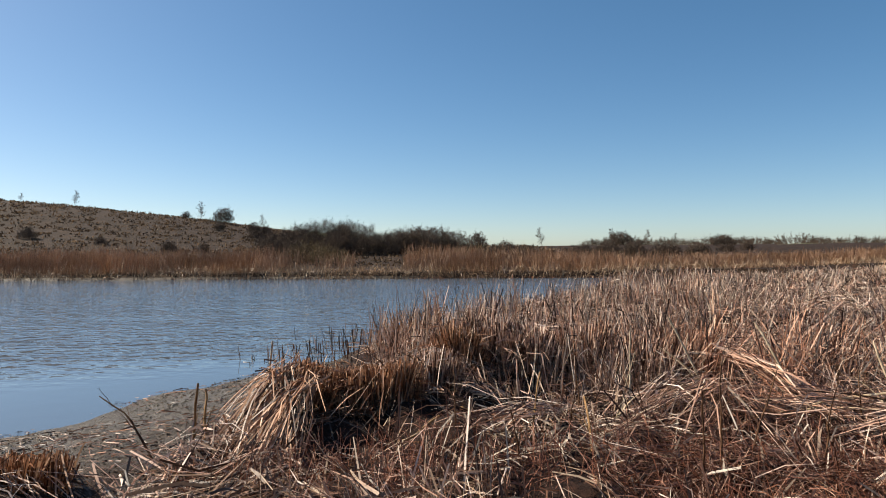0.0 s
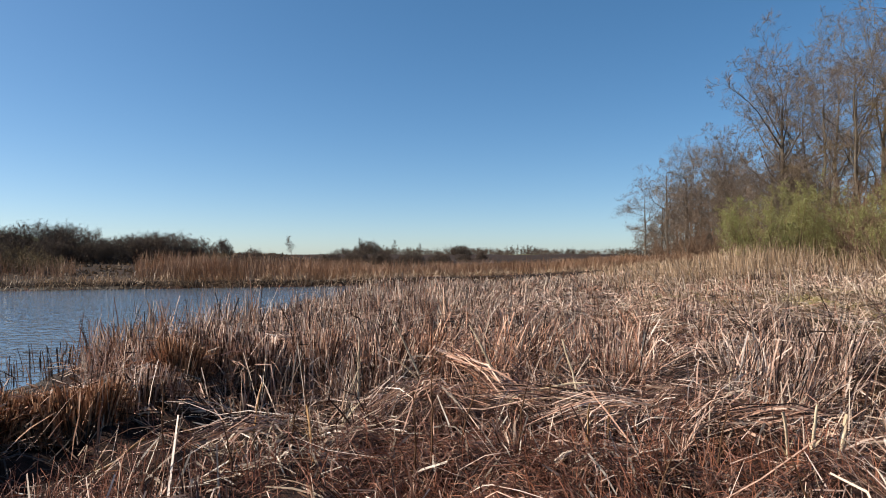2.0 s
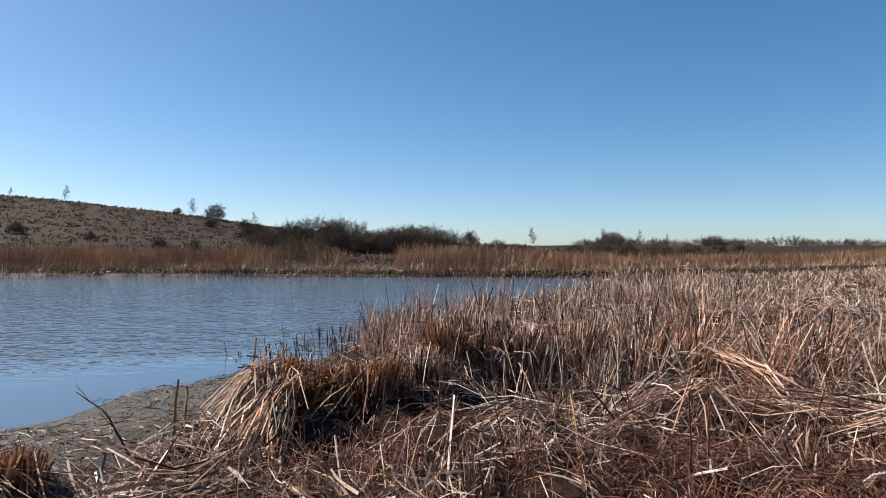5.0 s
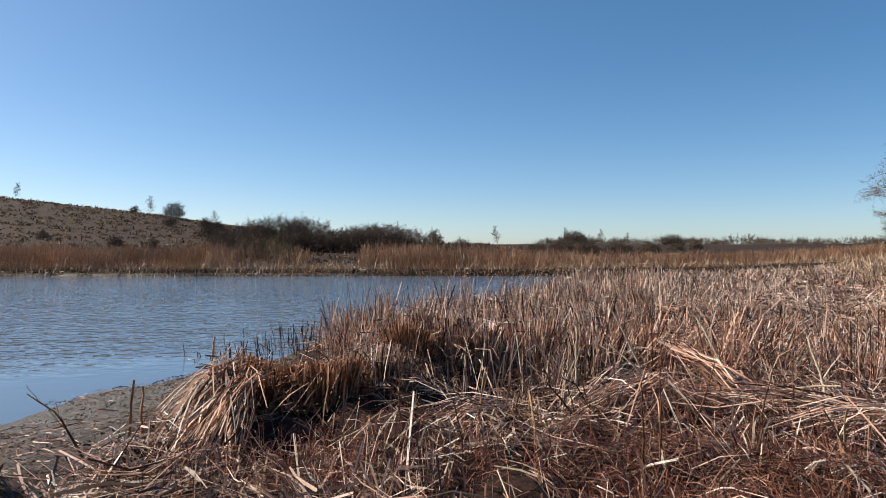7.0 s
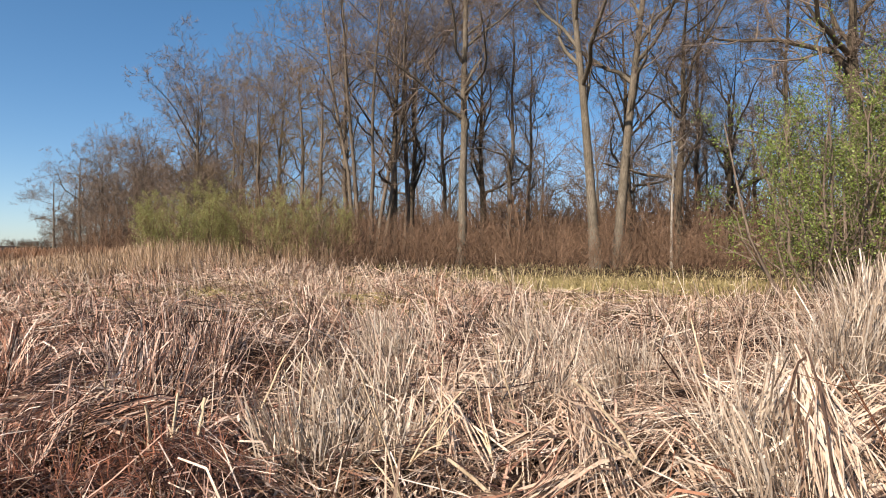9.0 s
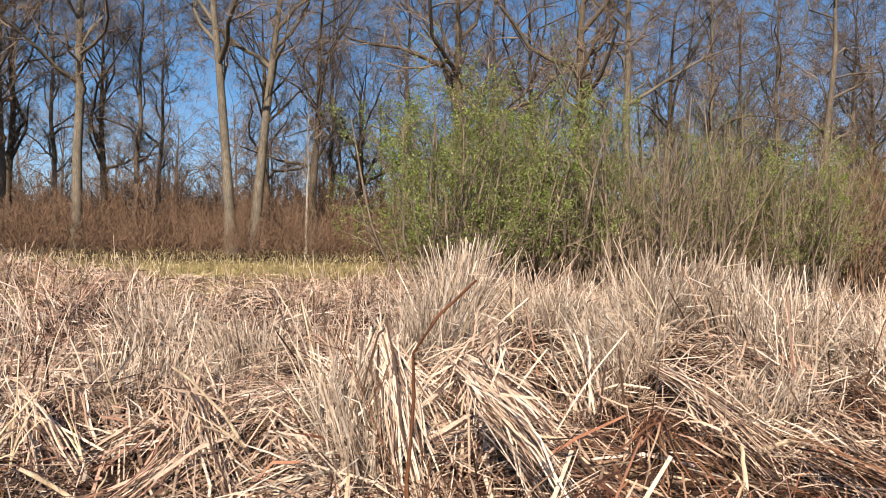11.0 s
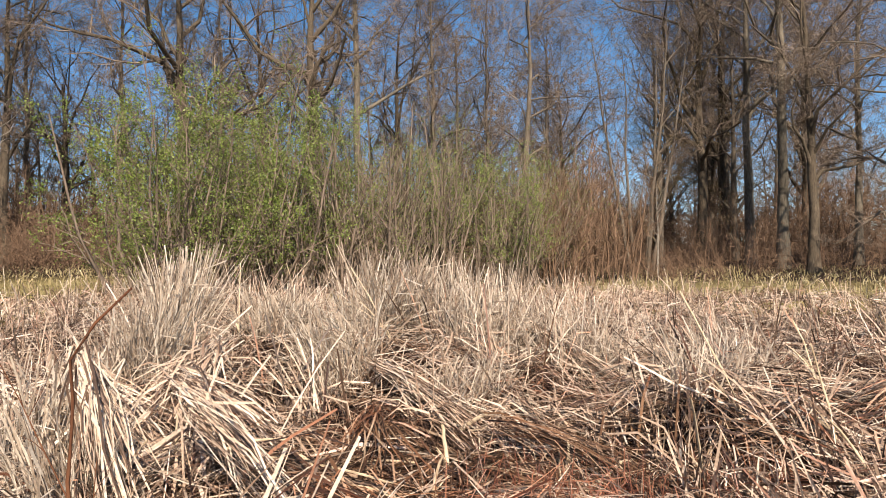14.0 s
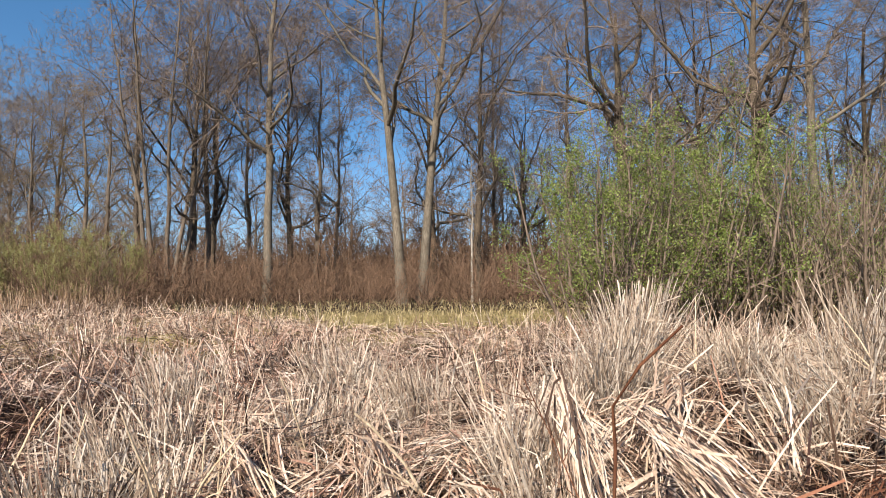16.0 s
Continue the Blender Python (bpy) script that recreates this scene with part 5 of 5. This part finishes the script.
mat_weed = wood_material("dark_weed_stem", (0.06, 0.03, 0.018), (0.17, 0.09, 0.05), 3.0)
mat_weed_red = wood_material("red_brown_stem", (0.07, 0.026, 0.015), (0.18, 0.078, 0.042), 3.0)
mat_stalk = wood_material("bleached_stalk", (0.40, 0.30, 0.205), (0.70, 0.585, 0.45), 5.0)
mat_stalk_brown = wood_material("brown_stalk", (0.20, 0.11, 0.05), (0.44, 0.27, 0.14), 5.0)

for i, (x, y, h, lean, turn, n) in enumerate([(1.70, 4.15, 0.72, 0.16, 60, 7), (1.55, 4.05, 0.62, 0.25, 250, 5), (1.95, 4.3, 0.6, 0.35, 20, 5), (2.25, 4.0, 0.6, 0.4, 40, 6), (0.03, 4.6, 0.45, 0.15, 100, 4), (0.45, 4.3, 0.4, 0.2, 200, 3),
                                              (0.9, 5.0, 0.5, 0.15, 300, 4), (1.2, 6.0, 0.6, 0.2, 120, 5), (2.9, 4.6, 0.55, 0.3, 80, 5), (3.3, 3.3, 0.5, 0.25, 10, 5), (3.0, 2.3, 0.45, 0.3, 150, 4), (3.6, 1.0, 0.4, 0.3, 70, 4), (5.2, -4.6, 0.8, 0.3, 200, 5)]):
    make_weed(x, y, h, lean, turn, 200 + i, mat_weed, "thin dark dead weed stem with side shoots", n)
make_weed(1.495, -0.49, 1.39, 0.02, 235, 230, mat_weed_red, "bent red-brown dock stem leaning over at its tip", 2, 0.0043, 0.085, "bent_stem", 0.92)
make_weed(-2.05, 4.55, 0.5, 0.75, 160, 231, mat_weed, "dark bent weed stem leaning over the mud", 3, 0.008, 0.3, "bent_stem")
make_weed(2.15, 2.5, 0.45, 0.5, 30, 232, mat_weed, "dark bent weed stem among rusty weeds", 4, 0.007, 0.2, "bent_stem")


def make_stalk(x, y, size, tilt, turn, seed, mat, label, width=0.012, name="cattail_stalk"):
    """A thick cattail stalk: a flattened stem with torn sheath leaves round its foot."""
    rng = np.random.default_rng(seed)
    root = tagged(new(name), label, "reed stalk", "cattail stalks")
    root.location = (x, y, ground_at(x, y) + (0.03 if tilt > 75 else -0.02))
    a, t = radians(turn), radians(tilt)
    d = np.array([math.cos(a) * math.sin(t), math.sin(a) * math.sin(t), math.cos(t)])
    s = 6
    u = np.linspace(0, 1, s)[:, None]
    P = d * size * u + np.cumsum(rng.normal(0, 0.006, (s, 3)), 0)
    P[:, 2] += 0.04 * np.sin(np.pi * u[:, 0]) - 0.08 * size * (tilt > 30) * u[:, 0] ** 2
    if tilt > 75:
        P[:, 2] = np.array([ground_at(x + p[0], y + p[1]) for p in P]) - root.location.z + 0.06 + 0.02 * rng.random()
    V, F = tubes(P[None], (width * np.linspace(1, 0.7, s))[None], 7)
    # flatten across one side
    side = unit(np.cross(d, [0.3, 0.2, 1.0]))
    c = np.repeat(P, 7, 0)
    off = V - c
    V = c + off - side * (off @ side)[:, None] * 0.5
    part("stem", V, F, mat, root)
    for k in range(3):
        b = a + rng.normal(0, 0.8)
        l = size * rng.uniform(0.3, 0.7)
        w = np.linspace(0, 1, 5)[:, None]
        q = P[1] * 0.4 + d * l * w + np.array([math.cos(b), math.sin(b), -0.4]) * l * 0.4 * w ** 2
        v, f = ribbons(q[None], (min(width, 0.007) * np.array([1.0, 1.0, 0.9, 0.7, 0.3]))[None], unit(rng.normal(size=(1, 3))))
        part("sheath_leaf", v, f, mat, root)
    return root


rng = np.random.default_rng(70)
# three cut stubs in a row, then leaning and fallen ones
for x, y, size, tilt, turn, w in [(3.62, 3.02, 0.36, 6, 90, 0.02), (3.72, 2.95, 0.38, 4, 30, 0.022), (3.86, 2.88, 0.34, 14, 340, 0.022), (2.15, 1.85, 0.5, 8, 120, 0.012), (2.75, 3.9, 0.42, 5, 0, 0.014), (3.05, 4.05, 0.36, 8, 60, 0.014),
                                 (4.3, 1.6, 0.8, 38, 250, 0.009), (4.05, 0.9, 0.7, 44, 210, 0.009), (4.7, 1.1, 0.7, 15, 80, 0.008), (3.7, 0.5, 0.7, 66, 200, 0.009), (4.4, 0.1, 0.8, 35, 120, 0.013),
                                 (4.03, -1.75, 0.63, 88, 222, 0.02), (3.3, -1.6, 0.9, 86, 205, 0.012), (4.5, -1.9, 0.8, 82, 235, 0.01), (4.15, -1.15, 0.6, 74, 240, 0.009), (4.3, -0.8, 0.6, 40, 200, 0.008), (3.95, -3.7, 0.7, 85, 140, 0.015), (4.6, -3.2, 0.45, 50, 200, 0.02),
                                 (3.9, -2.7, 0.3, 8, 0, 0.016), (3.4, -3.9, 0.9, 80, 110, 0.015), (2.9, -4.0, 0.8, 30, 120, 0.016), (3.0, -4.6, 1.1, 25, 60, 0.013), (6.0, -3.4, 0.9, 26, 60, 0.008), (6.9, -4.9, 0.9, 24, 200, 0.008), (7.2, -2.2, 0.9, 22, 340, 0.008),
                                 (3.91, 1.38, 0.98, 16, 116, 0.011), (4.12, 0.8, 0.62, 41, 108, 0.015), (4.71, 2.66, 0.78, 2, 305, 0.017), (4.98, 2.78, 0.67, 10, 303, 0.010), (4.76, 1.71, 0.69, 5, 295, 0.008), (4.36, -1.08, 0.44, 8, 258, 0.009),
                                 (4.43, 4.33, 0.34, 4, 315, 0.014), (4.87, 4.39, 0.32, 3, 133, 0.012), (3.63, -2.43, 0.33, 14, 240, 0.011), (3.58, -3.46, 0.28, 3, 229, 0.012), (4.15, -5.48, 0.36, 42, 39, 0.014), (2.18, -4.62, 0.5, 29, 27, 0.010), (2.48, -4.76, 0.75, 13, 29, 0.008),
                                 (3.27, -5.93, 0.6, 17, 30, 0.008), (4.83, 2.79, 0.6, 7, 125, 0.010), (7.5, -3.0, 0.95, 11, 68, 0.009), (4.67, 1.9, 0.75, 11, 119, 0.009), (4.61, 1.51, 0.78, 3, 291, 0.009),
                                 (5.4, -0.3, 0.9, 30, 30, 0.014), (5.8, 1.2, 0.9, 18, 100, 0.012), (4.9, 3.3, 0.8, 22, 300, 0.012)]:
    tone = mat_stalk if x - 0.55 * y > 1.8 else mat_stalk_brown
    if tilt > 75:
        label = "thick pale cattail stalk lying on the straw" if tone is mat_stalk else "thick brown cattail stalk lying on the straw"
    elif size < 0.45:
        label = "short thick cattail stub cut off square"
    else:
        label = "pale leaning cattail stalk with torn sheath leaves" if tone is mat_stalk else "brown leaning cattail stalk with torn sheath leaves"
    make_stalk(x, y, size, tilt, turn, int(rng.integers(1000)), tone, label, w)
for x, y, size, tilt, turn in [(-1.95, 5.0, 0.5, 6, 40), (-1.88, 5.05, 0.42, 12, 100), (-1.6, 5.8, 0.62, 5, 30), (0.42, 4.75, 0.35, 70, 60), (-0.35, 4.6, 0.3, 80, 20), (0.25, 5.6, 0.3, 75, 160), (1.0, 4.6, 0.5, 35, 90), (0.6, 4.9, 0.55, 25, 60),
                              (1.75, 6.3, 0.8, 12, 70), (2.4, 6.0, 0.9, 25, 150), (3.0, 5.6, 0.8, 30, 130), (1.4, 5.6, 0.7, 28, 40), (3.4, 4.9, 0.8, 20, 100), (2.5, 5.0, 0.9, 68, 330), (2.9, 4.7, 0.9, 75, 345)]:
    make_stalk(x, y, size, tilt, turn, int(rng.integers(1000)), mat_stalk_brown if size < 0.6 else mat_stalk, "thick cattail stalk lying broken in the trodden litter" if tilt > 60 else "brown cattail stalk standing out of the straw", 0.012)


def make_sheaf(x0, y0, z0, x1, y1, z1, n, wide, seed, mat, label, broad=1.0):
    """A sheaf of leaves that fell over together."""
    rng = np.random.default_rng(seed)
    root = tagged(new("leaf_sheaf"), label, "reed sheaf", "fallen sheaves")
    g = ground_at(x0, y0)
    root.location = (x0, y0, g)
    a, b = np.array([0, 0, z0]), np.array([x1 - x0, y1 - y0, z1 + ground_at(x1, y1) - g])
    across = unit(np.cross(b - a, [0, 0, 1.0]))
    u = np.linspace(0, 1, 5)[None, :, None]
    for half in range(2):
        k = n // 2
        fan = (rng.normal(0, wide, (k, 1, 1)) * (0.35 + 0.9 * u) + rng.normal(0, 0.2 if broad == 1 else 0.08, (k, 1, 1)) * (u - 0.3)) * across
        P = a + (b - a) * (u * rng.uniform(0.4, 1.1, (k, 1, 1)) + rng.uniform(-0.05, 0.3, (k, 1, 1))) + fan
        P = P + np.array([0, 0, 1.0]) * (np.sin(np.pi * np.clip(u, 0, 1)) * rng.uniform(0.0, 0.09, (k, 1, 1)) + rng.uniform(0, 0.07, (k, 1, 1)))
        P = P + np.cumsum(rng.normal(0, 0.028, P.shape), 1) * np.array([1, 1, 0.6])
        W = broad * rng.uniform(0.002, 0.009, (k, 1)) * np.array([[0.9, 1, 1, 0.9, 0.6]])
        side = unit(across + rng.normal(0, 0.5, (k, 3)))
        v, f = ribbons(P, W, side)
        part("upper_leaf_layer" if half else "lower_leaf_layer", v, f, mat, root)
    return root


for i, (x0, y0, z0, x1, y1, z1, n, wide, pale) in enumerate([
        (5.3, -1.27, 0.3, 4.2, -1.5, 0.08, 80, 0.1, 1), (3.72, -1.04, 0.62, 3.33, -1.46, 0.06, 80, 0.035, 2), (4.08, -0.64, 0.8, 3.75, -0.76, 0.05, 84, 0.055, 2), (5.7, -0.6, 0.35, 4.6, -1.25, 0.06, 70, 0.13, 1), (5.2, -0.2, 0.35, 4.5, -0.95, 0.06, 56, 0.13, 1), (5.9, -1.7, 0.35, 4.9, -1.2, 0.2, 90, 0.1, 1), (4.9, -2.6, 0.25, 3.9, -2.3, 0.08, 50, 0.09, 0), (5.6, -3.0, 0.3, 4.4, -3.3, 0.08, 70, 0.08, 1),
        (4.3, -3.3, 0.2, 3.2, -3.6, 0.06, 60, 0.08, 0), (4.9, 0.6, 0.4, 4.0, 0.2, 0.06, 70, 0.07, 1), (5.5, 1.9, 0.4, 4.6, 1.2, 0.08, 60, 0.07, 1), (3.3, 4.5, 0.25, 2.5, 5.0, 0.08, 60, 0.06, 0),
        (3.5, 4.2, 0.2, 2.6, 4.4, 0.08, 60, 0.07, 0), (2.4, 5.9, 0.5, 2.9, 4.9, 0.05, 60, 0.05, 0), (-1.3, 5.4, 0.42, -1.5, 4.75, 0.03, 130, 0.06, 0), (-1.1, 5.2, 0.35, -1.35, 4.4, 0.03, 120, 0.08, 0), (0.8, 5.2, 0.1, 0.2, 4.7, 0.05, 50, 0.08, 0),
        (5.9, -5.0, 0.35, 4.9, -5.4, 0.08, 60, 0.08, 1), (4.2, 3.2, 0.3, 3.5, 3.6, 0.06, 60, 0.06, 0)]):
    make_sheaf(x0, y0, z0, x1, y1, z1, n, wide, 300 + i, mat_pale if pale else mat_tuft if x0 < -0.9 else mat_litter if y0 < 0 else mat_straw, "sheaf of bleached cattail leaves fallen over together" if pale else "sheaf of brown cattail leaves fallen over together", 0.85 if pale == 2 else 1.0)
